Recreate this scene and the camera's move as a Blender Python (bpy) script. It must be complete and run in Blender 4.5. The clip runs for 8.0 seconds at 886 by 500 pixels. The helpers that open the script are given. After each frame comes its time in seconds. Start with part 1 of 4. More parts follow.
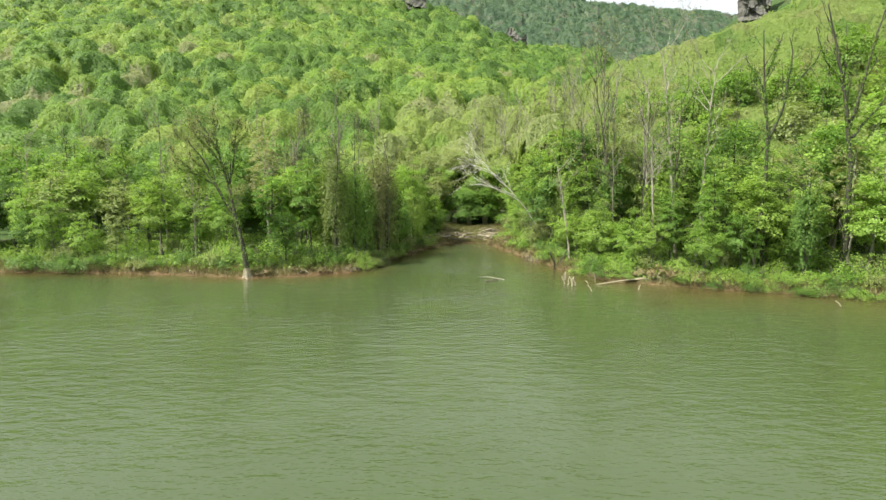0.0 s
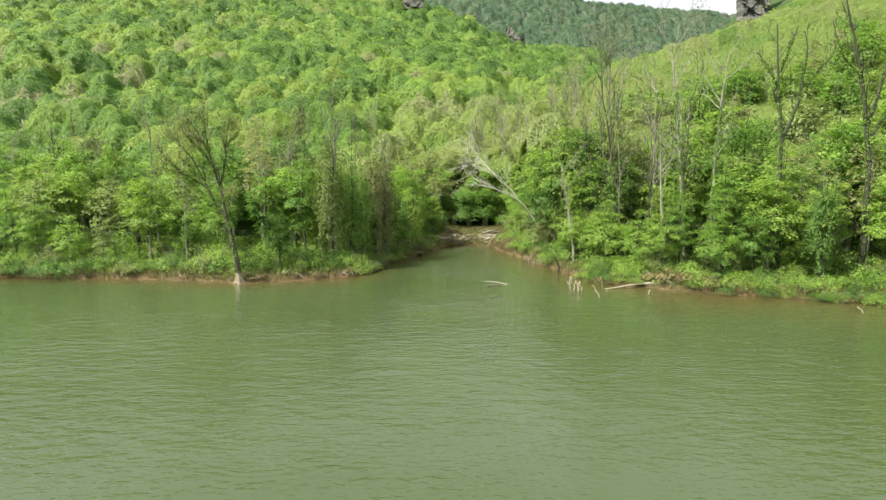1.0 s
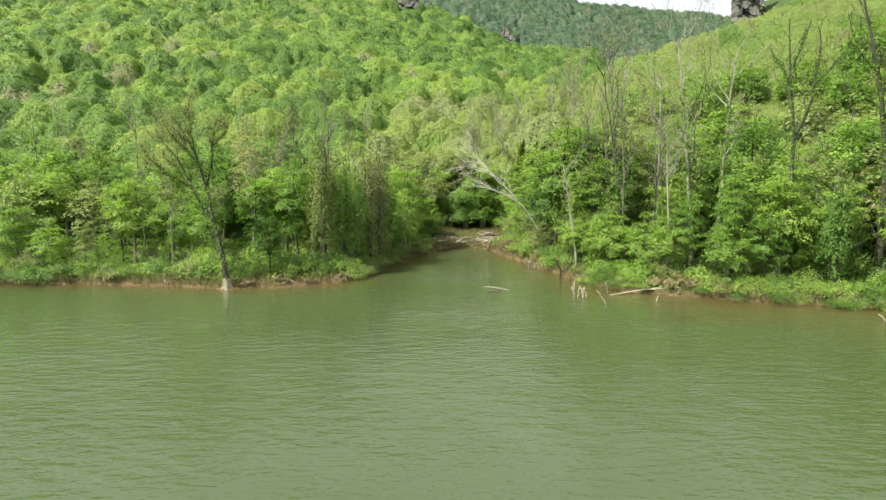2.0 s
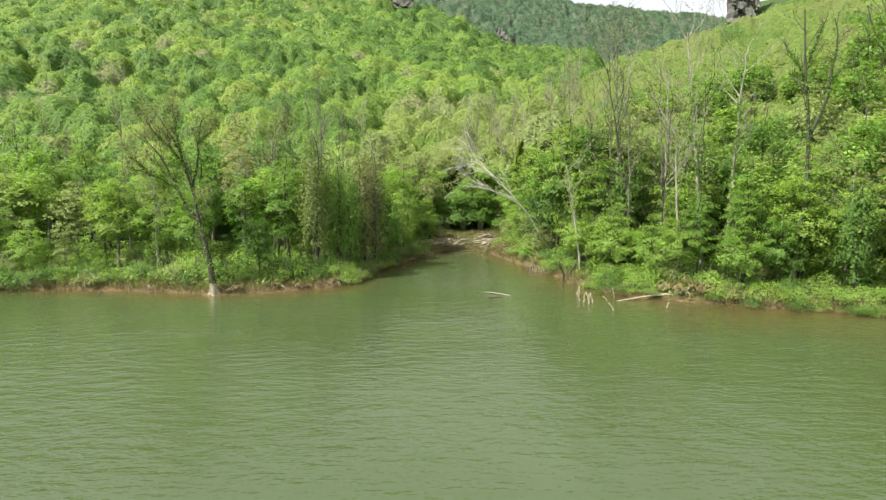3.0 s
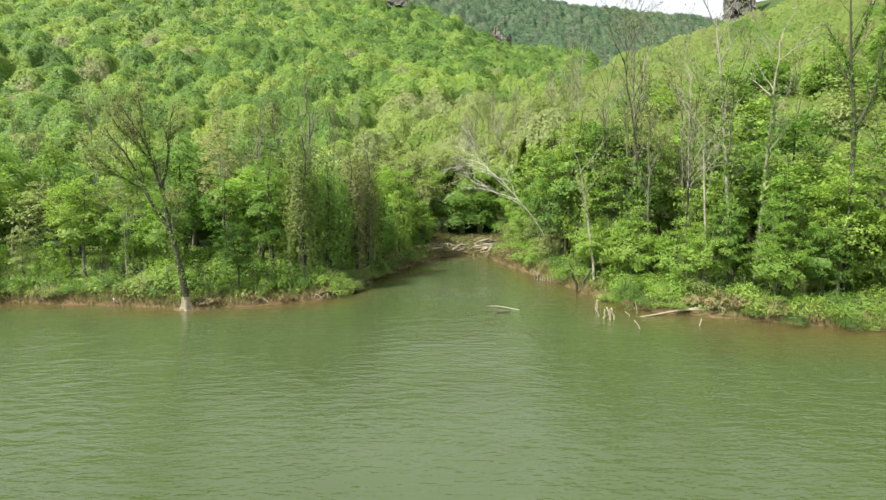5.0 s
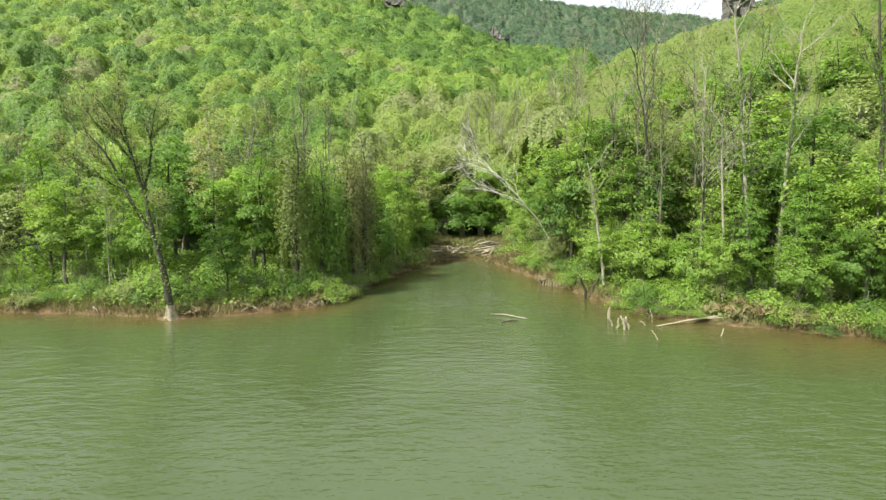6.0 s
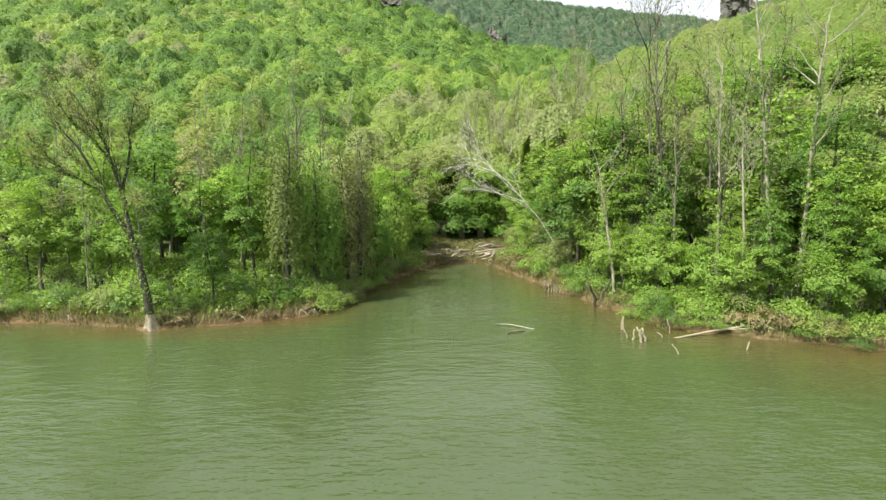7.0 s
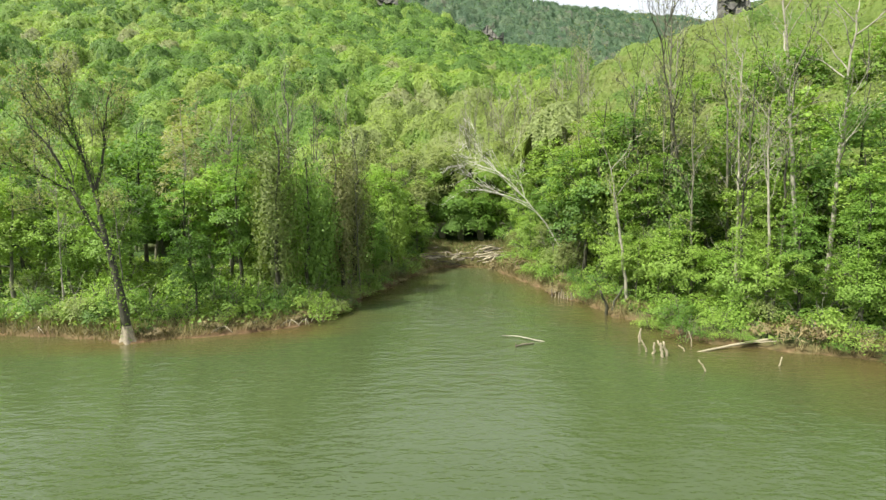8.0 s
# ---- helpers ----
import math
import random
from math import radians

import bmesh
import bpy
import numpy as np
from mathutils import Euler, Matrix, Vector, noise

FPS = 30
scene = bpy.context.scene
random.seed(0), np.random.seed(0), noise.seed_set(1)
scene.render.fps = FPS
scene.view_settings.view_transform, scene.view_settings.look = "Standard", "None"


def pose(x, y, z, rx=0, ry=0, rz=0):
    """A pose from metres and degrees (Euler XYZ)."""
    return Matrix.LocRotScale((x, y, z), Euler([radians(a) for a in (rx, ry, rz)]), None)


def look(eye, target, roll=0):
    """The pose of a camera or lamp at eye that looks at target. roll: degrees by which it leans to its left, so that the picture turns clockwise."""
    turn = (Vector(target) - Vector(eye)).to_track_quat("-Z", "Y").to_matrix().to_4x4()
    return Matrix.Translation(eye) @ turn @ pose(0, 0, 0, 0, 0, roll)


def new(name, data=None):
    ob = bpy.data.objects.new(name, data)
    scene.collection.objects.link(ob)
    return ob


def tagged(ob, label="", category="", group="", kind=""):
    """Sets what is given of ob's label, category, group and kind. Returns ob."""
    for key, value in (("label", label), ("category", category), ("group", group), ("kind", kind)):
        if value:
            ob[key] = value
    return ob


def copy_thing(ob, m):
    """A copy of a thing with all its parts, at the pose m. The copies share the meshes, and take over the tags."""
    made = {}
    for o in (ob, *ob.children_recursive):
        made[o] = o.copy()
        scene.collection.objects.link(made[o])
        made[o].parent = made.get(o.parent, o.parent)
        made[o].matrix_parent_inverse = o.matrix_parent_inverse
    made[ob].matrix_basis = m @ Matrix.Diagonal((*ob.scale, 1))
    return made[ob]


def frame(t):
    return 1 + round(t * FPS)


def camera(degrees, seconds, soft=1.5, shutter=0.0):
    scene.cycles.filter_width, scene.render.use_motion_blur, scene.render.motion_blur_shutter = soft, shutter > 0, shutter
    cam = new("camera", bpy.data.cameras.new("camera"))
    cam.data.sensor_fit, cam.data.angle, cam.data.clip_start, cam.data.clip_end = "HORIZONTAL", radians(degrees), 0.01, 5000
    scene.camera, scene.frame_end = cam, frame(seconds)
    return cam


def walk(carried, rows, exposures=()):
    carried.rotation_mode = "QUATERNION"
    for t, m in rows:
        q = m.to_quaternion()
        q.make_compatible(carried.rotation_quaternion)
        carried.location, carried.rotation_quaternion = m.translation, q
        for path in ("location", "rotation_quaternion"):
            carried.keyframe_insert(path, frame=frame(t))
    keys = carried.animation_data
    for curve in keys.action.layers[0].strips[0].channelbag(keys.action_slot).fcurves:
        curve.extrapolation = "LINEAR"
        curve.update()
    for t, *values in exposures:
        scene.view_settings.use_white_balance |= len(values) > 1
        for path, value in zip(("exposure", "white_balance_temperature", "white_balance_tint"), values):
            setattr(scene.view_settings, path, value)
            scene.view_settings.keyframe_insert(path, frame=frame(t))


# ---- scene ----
cam = camera(74.0, 8.0, soft=1.45)
PATH = [
    (0, (0.877, -0.355, 10.411), (0.792, 1.63, 10.18), -0.4),
    (0.5, (0.706, 0.898, 10.41), (0.622, 2.883, 10.181), -0.5),
    (1, (0.524, 2.175, 10.412), (0.446, 4.16, 10.183), -0.5),
    (1.5, (0.332, 3.496, 10.409), (0.263, 5.482, 10.182), -0.5),
    (3, (-0.265, 7.648, 10.359), (-0.308, 9.635, 10.136), -0.5),
    (3.5, (-0.464, 9.105, 10.349), (-0.499, 11.093, 10.128), -0.5),
    (4, (-0.661, 10.622, 10.341), (-0.691, 12.61, 10.121), -0.6),
    (4.5, (-0.84, 12.143, 10.329), (-0.866, 14.131, 10.11), -0.5),
    (6, (-1.331, 16.742, 10.272), (-1.346, 18.731, 10.057), -0.6),
    (6.5, (-1.504, 18.332, 10.267), (-1.514, 20.32, 10.054), -0.6),
    (7, (-1.704, 19.967, 10.272), (-1.707, 21.956, 10.059), -0.5),
    (7.5, (-1.92, 21.63, 10.279), (-1.916, 23.619, 10.067), -0.5),
    (8, (-2.149, 23.324, 10.288), (-2.137, 25.313, 10.076), -0.5),
]
walk(cam, [(t, look(eye, target, roll)) for t, eye, target, roll in PATH])

# ---- daylight ----
SUN_ELEVATION, SUN_AZIMUTH = 54.0, 240.0      # azimuth clockwise from the way the camera flies (+y)
world = bpy.data.worlds.new("world")
scene.world = world
world.use_nodes = True
wt = world.node_tree
sky = wt.nodes.new("ShaderNodeTexSky")
sky.sky_type, sky.sun_disc = "NISHITA", False
sky.sun_elevation, sky.sun_rotation = radians(SUN_ELEVATION), radians(SUN_AZIMUTH)
sky.air_density, sky.dust_density, sky.ozone_density = 1.0, 3.0, 1.0
veil = wt.nodes.new("ShaderNodeMix")          # thin bright cloud over the whole sky
veil.data_type = "RGBA"
veil.inputs[0].default_value, veil.inputs[7].default_value = 0.75, (5.6, 5.7, 5.75, 1)
wt.links.new(sky.outputs[0], veil.inputs[6])
wt.links.new(veil.outputs[2], wt.nodes["Background"].inputs[0])
wt.nodes["Background"].inputs[1].default_value = 0.12

sun_data = bpy.data.lights.new("sun", "SUN")
sun_data.energy, sun_data.angle, sun_data.color = 5.7, radians(1.5), (1.0, 0.95, 0.86)
sun = new("sun", sun_data)
az, el = radians(SUN_AZIMUTH), radians(SUN_ELEVATION)
sun_from = Vector((math.sin(az) * math.cos(el), math.cos(az) * math.cos(el), math.sin(el)))
sun.matrix_world = look(sun_from * 100, (0, 0, 0))
scene.view_settings.exposure = 0.90


# ---- materials ----
def material(name):
    m = bpy.data.materials.new(name)
    m.use_nodes = True
    t = m.node_tree
    return m, t, t.nodes["Principled BSDF"], t.nodes["Material Output"]


def node(t, kind, **values):
    n = t.nodes.new(kind)
    for key, value in values.items():
        n.inputs[key].default_value = value
    return n


def noise_of(t, scale, detail=4.0, stretch=None, rough=0.55, turn=0.0):
    n = node(t, "ShaderNodeTexNoise", Scale=scale, Detail=detail, Roughness=rough)
    c = t.nodes.new("ShaderNodeTexCoord")
    if stretch:
        mp = t.nodes.new("ShaderNodeMapping")
        mp.inputs["Scale"].default_value = stretch
        mp.inputs["Rotation"].default_value = (0, 0, radians(turn))
        t.links.new(c.outputs["Object"], mp.inputs["Vector"])
        t.links.new(mp.outputs[0], n.inputs["Vector"])
    else:
        t.links.new(c.outputs["Object"], n.inputs["Vector"])
    return n


def ramp(t, source, stops):
    r = t.nodes.new("ShaderNodeValToRGB")
    el = r.color_ramp.elements
    while len(el) < len(stops):
        el.new(0.5)
    for e, (at, c) in zip(el, stops):
        e.position, e.color = at, (*c, 1)
    t.links.new(source, r.inputs[0])
    return r.outputs[0]


def mix(t, a, b, factor, mode="MIX"):
    n = t.nodes.new("ShaderNodeMix")
    n.data_type, n.blend_type = "RGBA", mode
    for value, slot in ((factor, 0), (a, 6), (b, 7)):
        if isinstance(value, (float, int)):
            n.inputs[slot].default_value = value
        elif isinstance(value, tuple):
            n.inputs[slot].default_value = (*value, 1)
        else:
            t.links.new(value, n.inputs[slot])
    return n.outputs[2]


def bump(t, source, strength, distance, target, under=None):
    b = node(t, "ShaderNodeBump", Strength=strength, Distance=distance)
    t.links.new(source, b.inputs["Height"])
    if under:
        t.links.new(under, b.inputs["Normal"])
    t.links.new(b.outputs[0], target.inputs["Normal"])
    return b.outputs[0]


def leaf_material(name, stops, source="object", through_light=0.42, spread=0.24, grain=0.0):
    """Leaves: one tone a plant from a ramp, a smaller change from leaf to leaf, light through the blade.
    With grain: a closed canopy, whose leaf sprays are a relief and a change of tone of that size in metres."""
    m, t, p, out = material(name)
    if source == "object":
        pick = t.nodes.new("ShaderNodeObjectInfo").outputs["Random"]
    else:
        a = t.nodes.new("ShaderNodeAttribute")
        a.attribute_name = "tint"
        pick = a.outputs["Fac"]
    base = ramp(t, pick, stops)
    g = t.nodes.new("ShaderNodeNewGeometry")
    leafwise = ramp(t, g.outputs["Random Per Island"], [(0.0, (1 - spread,) * 3), (1.0, (1 + spread, 1 + spread, 1 + 0.5 * spread))])
    colour = mix(t, base, leafwise, 1.0, "MULTIPLY")
    tr = t.nodes.new("ShaderNodeBsdfTranslucent")
    if grain:
        fine, coarse = noise_of(t, 1 / grain, 6.0, rough=0.75), noise_of(t, 0.3 / grain, 3.0)
        # Darker dips also put the shade between leaf sprays into the colour.
        colour = mix(t, colour, ramp(t, fine.outputs[0], [(0.34, (0.74, 0.78, 0.78)), (0.66, (1.14, 1.12, 1.06))]), 1.0, "MULTIPLY")
        b = bump(t, coarse.outputs[0], 0.8, 1.0 * grain, p)
        b = bump(t, fine.outputs[0], 1.0, 0.9 * grain, p, b)
        t.links.new(b, tr.inputs["Normal"])
    t.links.new(colour, p.inputs["Base Color"])
    p.inputs["Roughness"].default_value = 0.55
    p.inputs["Specular IOR Level"].default_value = 0.25
    warm = mix(t, colour, (1.05, 1.15, 0.6), 1.0, "MULTIPLY")
    t.links.new(warm, tr.inputs["Color"])
    ms = node(t, "ShaderNodeMixShader", Fac=through_light)
    t.links.new(p.outputs[0], ms.inputs[1])
    t.links.new(tr.outputs[0], ms.inputs[2])
    t.links.new(ms.outputs[0], out.inputs["Surface"])
    return m


LIME, FRESH, GREEN, DEEP = (0.255, 0.342, 0.073), (0.212, 0.318, 0.062), (0.135, 0.245, 0.047), (0.075, 0.152, 0.032)
OLIVE, PALE, GREY = (0.205, 0.262, 0.090), (0.260, 0.315, 0.115), (0.225, 0.220, 0.140)
leaf_fresh = leaf_material("leaf_fresh", [(0.0, FRESH), (0.5, (0.225, 0.355, 0.066)), (1.0, (0.155, 0.265, 0.045))])
leaf_green = leaf_material("leaf_green", [(0.0, GREEN), (0.5, FRESH), (1.0, (0.11, 0.22, 0.035))])
leaf_deep = leaf_material("leaf_deep", [(0.0, DEEP), (1.0, GREEN)])
leaf_olive = leaf_material("leaf_olive", [(0.0, OLIVE), (0.6, PALE), (1.0, (0.20, 0.22, 0.09))])
leaf_bud = leaf_material("leaf_bud", [(0.0, (0.225, 0.260, 0.095)), (1.0, (0.250, 0.258, 0.125))])
leaf_vine = leaf_material("leaf_vine", [(0.0, (0.150, 0.205, 0.060)), (1.0, (0.195, 0.205, 0.085))])
straw = leaf_material("straw", [(0.0, (0.215, 0.185, 0.088)), (1.0, (0.170, 0.138, 0.068))], through_light=0.2)
FOREST = [(0.0, DEEP), (0.14, GREEN), (0.36, FRESH), (0.62, LIME), (0.80, OLIVE), (0.93, PALE), (1.0, GREY)]
forest_leaf = leaf_material("forest_leaf", FOREST, "tint", spread=0.12)
canopy, canopy_high = (leaf_material("canopy", FOREST, "tint", spread=0.05, grain=g) for g in (0.7, 1.5))
YOUNG_LEAVES = [(0.0, (0.130, 0.222, 0.045)), (0.5, (0.205, 0.288, 0.068)), (1.0, (0.222, 0.258, 0.090))]
canopy_young = leaf_material("canopy_young", YOUNG_LEAVES, "tint", spread=0.05, grain=0.6)
young_leaf = leaf_material("young_leaf", YOUNG_LEAVES, "tint", spread=0.12)
# Paler, greyer leaf tones paint the distance haze into the far ridge.
hazed_ridge_leaf = leaf_material("hazed_ridge_leaf", [(0.0, (0.082, 0.146, 0.086)), (0.5, (0.104, 0.174, 0.098)), (0.85, (0.132, 0.195, 0.114)), (1.0, (0.155, 0.175, 0.135))], "tint")


def bark_material(name, dark, light, patch=0.5):
    m, t, p, _ = material(name)
    grain = noise_of(t, 6.0, 6.0, (3.0, 3.0, 0.5))
    stain = noise_of(t, 1.1, 3.0)
    a = ramp(t, grain.outputs[0], [(0.3, dark), (0.7, light)])
    c = mix(t, a, tuple(0.45 * v for v in dark), ramp(t, stain.outputs[0], [(patch, (0, 0, 0)), (patch + 0.2, (0.7,) * 3)]))
    t.links.new(c, p.inputs["Base Color"])
    p.inputs["Roughness"].default_value = 0.85
    bump(t, grain.outputs[0], 0.7, 0.03, p)
    return m


bark_grey = bark_material("bark_grey", (0.060, 0.062, 0.038), (0.19, 0.19, 0.125))
bark_dark = bark_material("bark_dark", (0.022, 0.024, 0.012), (0.070, 0.070, 0.040))
bark_pale = bark_material("bark_pale", (0.15, 0.145, 0.10), (0.37, 0.36, 0.27), 0.50)
wood_bleached = bark_material("wood_bleached", (0.19, 0.165, 0.105), (0.37, 0.335, 0.225), 0.56)
bark_base = bark_material("bark_base", (0.13, 0.115, 0.075), (0.34, 0.30, 0.21), 0.52)
wood_silver = bark_material("wood_silver", (0.40, 0.38, 0.33), (0.68, 0.66, 0.58), 0.62)
wood_wet = bark_material("wood_wet", (0.06, 0.05, 0.035), (0.20, 0.17, 0.12))


def ground_material():
    m, t, p, _ = material("earth")
    big, small = noise_of(t, 0.12, 5.0), noise_of(t, 2.2, 6.0)
    soil = ramp(t, small.outputs[0], [(0.3, (0.06, 0.035, 0.02)), (0.55, (0.122, 0.078, 0.042)), (0.75, (0.185, 0.128, 0.075))])
    litter = ramp(t, small.outputs[0], [(0.3, (0.035, 0.035, 0.016)), (0.7, (0.085, 0.08, 0.04))])
    moss = ramp(t, small.outputs[0], [(0.3, (0.025, 0.05, 0.014)), (0.7, (0.06, 0.10, 0.03))])
    cover = mix(t, litter, moss, ramp(t, big.outputs[0], [(0.28, (0, 0, 0)), (0.46, (1, 1, 1))]))
    a = t.nodes.new("ShaderNodeAttribute")
    a.attribute_name = "clay"
    t.links.new(mix(t, cover, soil, a.outputs["Fac"]), p.inputs["Base Color"])
    p.inputs["Roughness"].default_value = 0.95
    p.inputs["Specular IOR Level"].default_value = 0.1
    bump(t, small.outputs[0], 0.8, 0.12, p)
    return m


def water_material():
    """Turbid green lake water, silted brown along the banks, where the tone also paints dark tree reflections."""
    m, t, p, _ = material("lake_water")
    cloud = noise_of(t, 0.05, 4.0)
    body = ramp(t, cloud.outputs[0], [(0.35, (0.043, 0.063, 0.022)), (0.65, (0.050, 0.072, 0.028))])
    a = t.nodes.new("ShaderNodeAttribute")
    a.attribute_name = "silt_and_reflection"
    t.links.new(mix(t, body, (0.070, 0.051, 0.017), a.outputs["Fac"]), p.inputs["Base Color"])
    p.inputs["Roughness"].default_value = 0.04
    p.inputs["IOR"].default_value = 1.38
    patch = noise_of(t, 0.09, 4.0, (0.8, 1.0, 1.0))
    w1 = noise_of(t, 0.95, 3.0, (0.8, 1.7, 1.0), turn=9)
    w2 = noise_of(t, 2.6, 2.0, (0.7, 1.5, 1.0), turn=-14)
    gust = ramp(t, patch.outputs[0], [(0.38, (0.2,) * 3), (0.62, (1.0,) * 3)])
    h1 = mix(t, w1.outputs[0], gust, 1.0, "MULTIPLY")
    b1 = bump(t, h1, 1.0, 0.130, p)
    bump(t, w2.outputs[0], 0.65, 0.048, p, b1)
    return m


def rock_material():
    m, t, p, _ = material("cliff_rock")
    layer, stain = noise_of(t, 0.5, 6.0, (0.4, 0.4, 2.0)), noise_of(t, 0.15, 4.0)
    c = ramp(t, layer.outputs[0], [(0.3, (0.045, 0.045, 0.038)), (0.7, (0.13, 0.127, 0.11))])
    t.links.new(mix(t, c, (0.10, 0.12, 0.06), ramp(t, stain.outputs[0], [(0.5, (0, 0, 0)), (0.65, (0.8,) * 3)])), p.inputs["Base Color"])
    p.inputs["Roughness"].default_value = 0.9
    bump(t, layer.outputs[0], 1.0, 0.6, p)
    return m


def concrete_material():
    m, t, p, _ = material("weathered_concrete")
    n, s = noise_of(t, 3.0, 6.0), noise_of(t, 0.9, 3.0, (2.0, 2.0, 0.5))
    c = ramp(t, n.outputs[0], [(0.3, (0.13, 0.125, 0.085)), (0.7, (0.23, 0.215, 0.15))])
    t.links.new(mix(t, c, (0.13, 0.13, 0.09), ramp(t, s.outputs[0], [(0.45, (0, 0, 0)), (0.65, (0.8,) * 3)])), p.inputs["Base Color"])
    p.inputs["Roughness"].default_value = 0.9
    bump(t, n.outputs[0], 0.4, 0.02, p)
    return m


earth, lake_water, rock, concrete = ground_material(), water_material(), rock_material(), concrete_material()


# ---- mesh helpers ----
def mesh_np(name, verts, faces, mat, smooth=False, normals=None):
    """A mesh from arrays of vertices and of faces, with smooth normals for leaves if given."""
    me = bpy.data.meshes.new(name)
    verts, faces = np.asarray(verts, np.float32), np.asarray(faces, np.int32)
    me.vertices.add(len(verts))
    me.vertices.foreach_set("co", verts.ravel())
    me.loops.add(faces.size)
    me.loops.foreach_set("vertex_index", faces.ravel())
    me.polygons.add(len(faces))
    me.polygons.foreach_set("loop_start", np.arange(0, faces.size, faces.shape[1], dtype=np.int32))
    me.polygons.foreach_set("use_smooth", np.full(len(faces), smooth))
    me.update(calc_edges=True)
    me.materials.append(mat)
    if normals is not None:
        me.normals_split_custom_set_from_vertices(np.repeat(normals, faces.shape[1], 0).tolist())
    return me


def float_layer(me, name, values, domain="POINT"):
    layer = me.attributes.new(name, "FLOAT", domain)
    layer.data.foreach_set("value", np.asarray(values, np.float32))


def child(name, me, parent, label=""):
    ob = new(name, me)
    ob.parent = parent
    return tagged(ob, label)


def unit(v):
    return v / np.maximum(np.linalg.norm(v, axis=-1, keepdims=True), 1e-9)


def leaf_blades(rng, centre, normal, size, droop=0.25, broad=0.8):
    """Pointed leaf sprays, three-cornered, one for each centre."""
    n = len(centre)
    normal = unit(normal)
    t = unit(np.cross(normal, rng.normal(size=(n, 3))))
    b = np.cross(normal, t)
    s = (size * rng.uniform(0.6, 1.4, n))[:, None]
    tip = np.array([0, 0, -1.0]) * droop * s * 0.5
    v = np.stack([centre + t * s * 0.6 + tip, centre + (b * broad - t * 0.7) * s * 0.5, centre + (-b * broad - t * 0.7) * s * 0.5], 1)
    return v.reshape(-1, 3), np.arange(3 * n).reshape(-1, 3)


def lobed(rng, lobes, low=0.62, wide=(0.35, 0.8), high=(0.15, 0.42)):
    """The uneven reach of a crown in each direction, as a function of unit vectors."""
    at = unit(rng.normal(size=(lobes, 3)) + np.array([0, 0, 0.3]))
    w, h = rng.uniform(*wide, lobes), rng.uniform(*high, lobes)
    return lambda u: low + np.max(h * np.sqrt(np.clip(1 - (np.arccos(np.clip(u @ at.T, -1, 1)) / w) ** 2, 0, 1)), 1)


def spray_leaves(rng, centres, radii, middle, count, thick=0.16, droop=0.35, up=1.0, turn=0.5):
    """Leaves in flat, slightly drooping sprays round the centres: their places, tilts and soft normals."""
    k = rng.choice(len(centres), count, p=radii ** 2 / np.sum(radii ** 2))
    a, q = rng.uniform(0, 2 * np.pi, count), np.sqrt(rng.uniform(0, 1, count)) * rng.uniform(0.75, 1.15, count)
    out = unit(centres[k] - middle)
    flat = np.stack([np.cos(a) * q, np.sin(a) * q, thick * rng.normal(size=count) - droop * q ** 2 + 0.35 * np.sum(np.stack([np.cos(a), np.sin(a)], 1) * out[:, :2], 1) * -q * 0.8], 1)
    p = centres[k] + flat * radii[k][:, None]
    tilt = np.array([0, 0, up]) + 0.6 * out + 0.3 * flat * np.array([1, 1, 0]) + turn * rng.normal(size=(count, 3))
    return p, tilt, unit(0.7 * unit(tilt) + 0.5 * out + np.array([0, 0, 0.25]))


def tube(path, radii, sides=6):
    """A tapered tube along a line of points, closed at its tip."""
    path, radii = np.asarray(path, float), np.asarray(radii, float)
    d = unit(np.gradient(path, axis=0))
    ref = np.array([1.0, 0, 0]) if abs(d[0][0]) < 0.8 else np.array([0, 1.0, 0])
    a = unit(np.cross(d, ref))
    b = np.cross(d, a)
    ang = np.linspace(0, 2 * np.pi, sides, endpoint=False)
    ring = np.cos(ang)[None, :, None] * a[:, None] + np.sin(ang)[None, :, None] * b[:, None]
    v = (path[:, None] + ring * radii[:, None, None]).reshape(-1, 3)
    i = np.arange(len(path) - 1)[:, None] * sides
    j = np.arange(sides)[None]
    q = np.stack([i + j, i + (j + 1) % sides, i + sides + (j + 1) % sides, i + sides + j], -1).reshape(-1, 4)
    return v, q


def join(pieces):
    vs, fs, at = [], [], 0
    for v, f in pieces:
        vs.append(v)
        fs.append(f + at)
        at += len(v)
    return np.concatenate(vs), np.concatenate(fs)


def bough(rng, start, way, length, radius, depth, wood, tips, spread=0.75, lift=0.15, wander=0.16, forks=(3, 5), thin=0.62):
    """A limb that wanders, tapers and forks; its tubes go into wood, its twig ends into tips."""
    steps = 6 if depth > 1 else 4
    p, d = np.array(start, float), unit(np.array(way, float))
    path, rad = [p.copy()], [radius]
    for k in range(steps):
        d = unit(d + wander * rng.normal(size=3) + np.array([0, 0, lift / steps * 2]))
        p = p + d * length / steps
        path.append(p.copy())
        rad.append(max(radius * (1 - 0.75 * (k + 1) / steps), 0.013))
    wood.append(tube(path, rad, 6 if depth > 2 else (5 if depth > 1 else 3)))
    tips.append(p)
    if depth <= 0:
        return
    for _ in range(rng.integers(*forks)):
        f = rng.uniform(0.3, 0.98)
        k = min(int(f * steps), steps - 1)
        at = path[k] + (path[k + 1] - path[k]) * (f * steps - k)
        away = unit(unit(path[k + 1] - path[k]) + spread * unit(rng.normal(size=3)))
        bough(rng, at, away, length * thin * rng.uniform(0.7, 1.1), max(rad[k] * 0.6, 0.015), depth - 1, wood, tips, spread, lift, wander * 1.15, forks, thin)


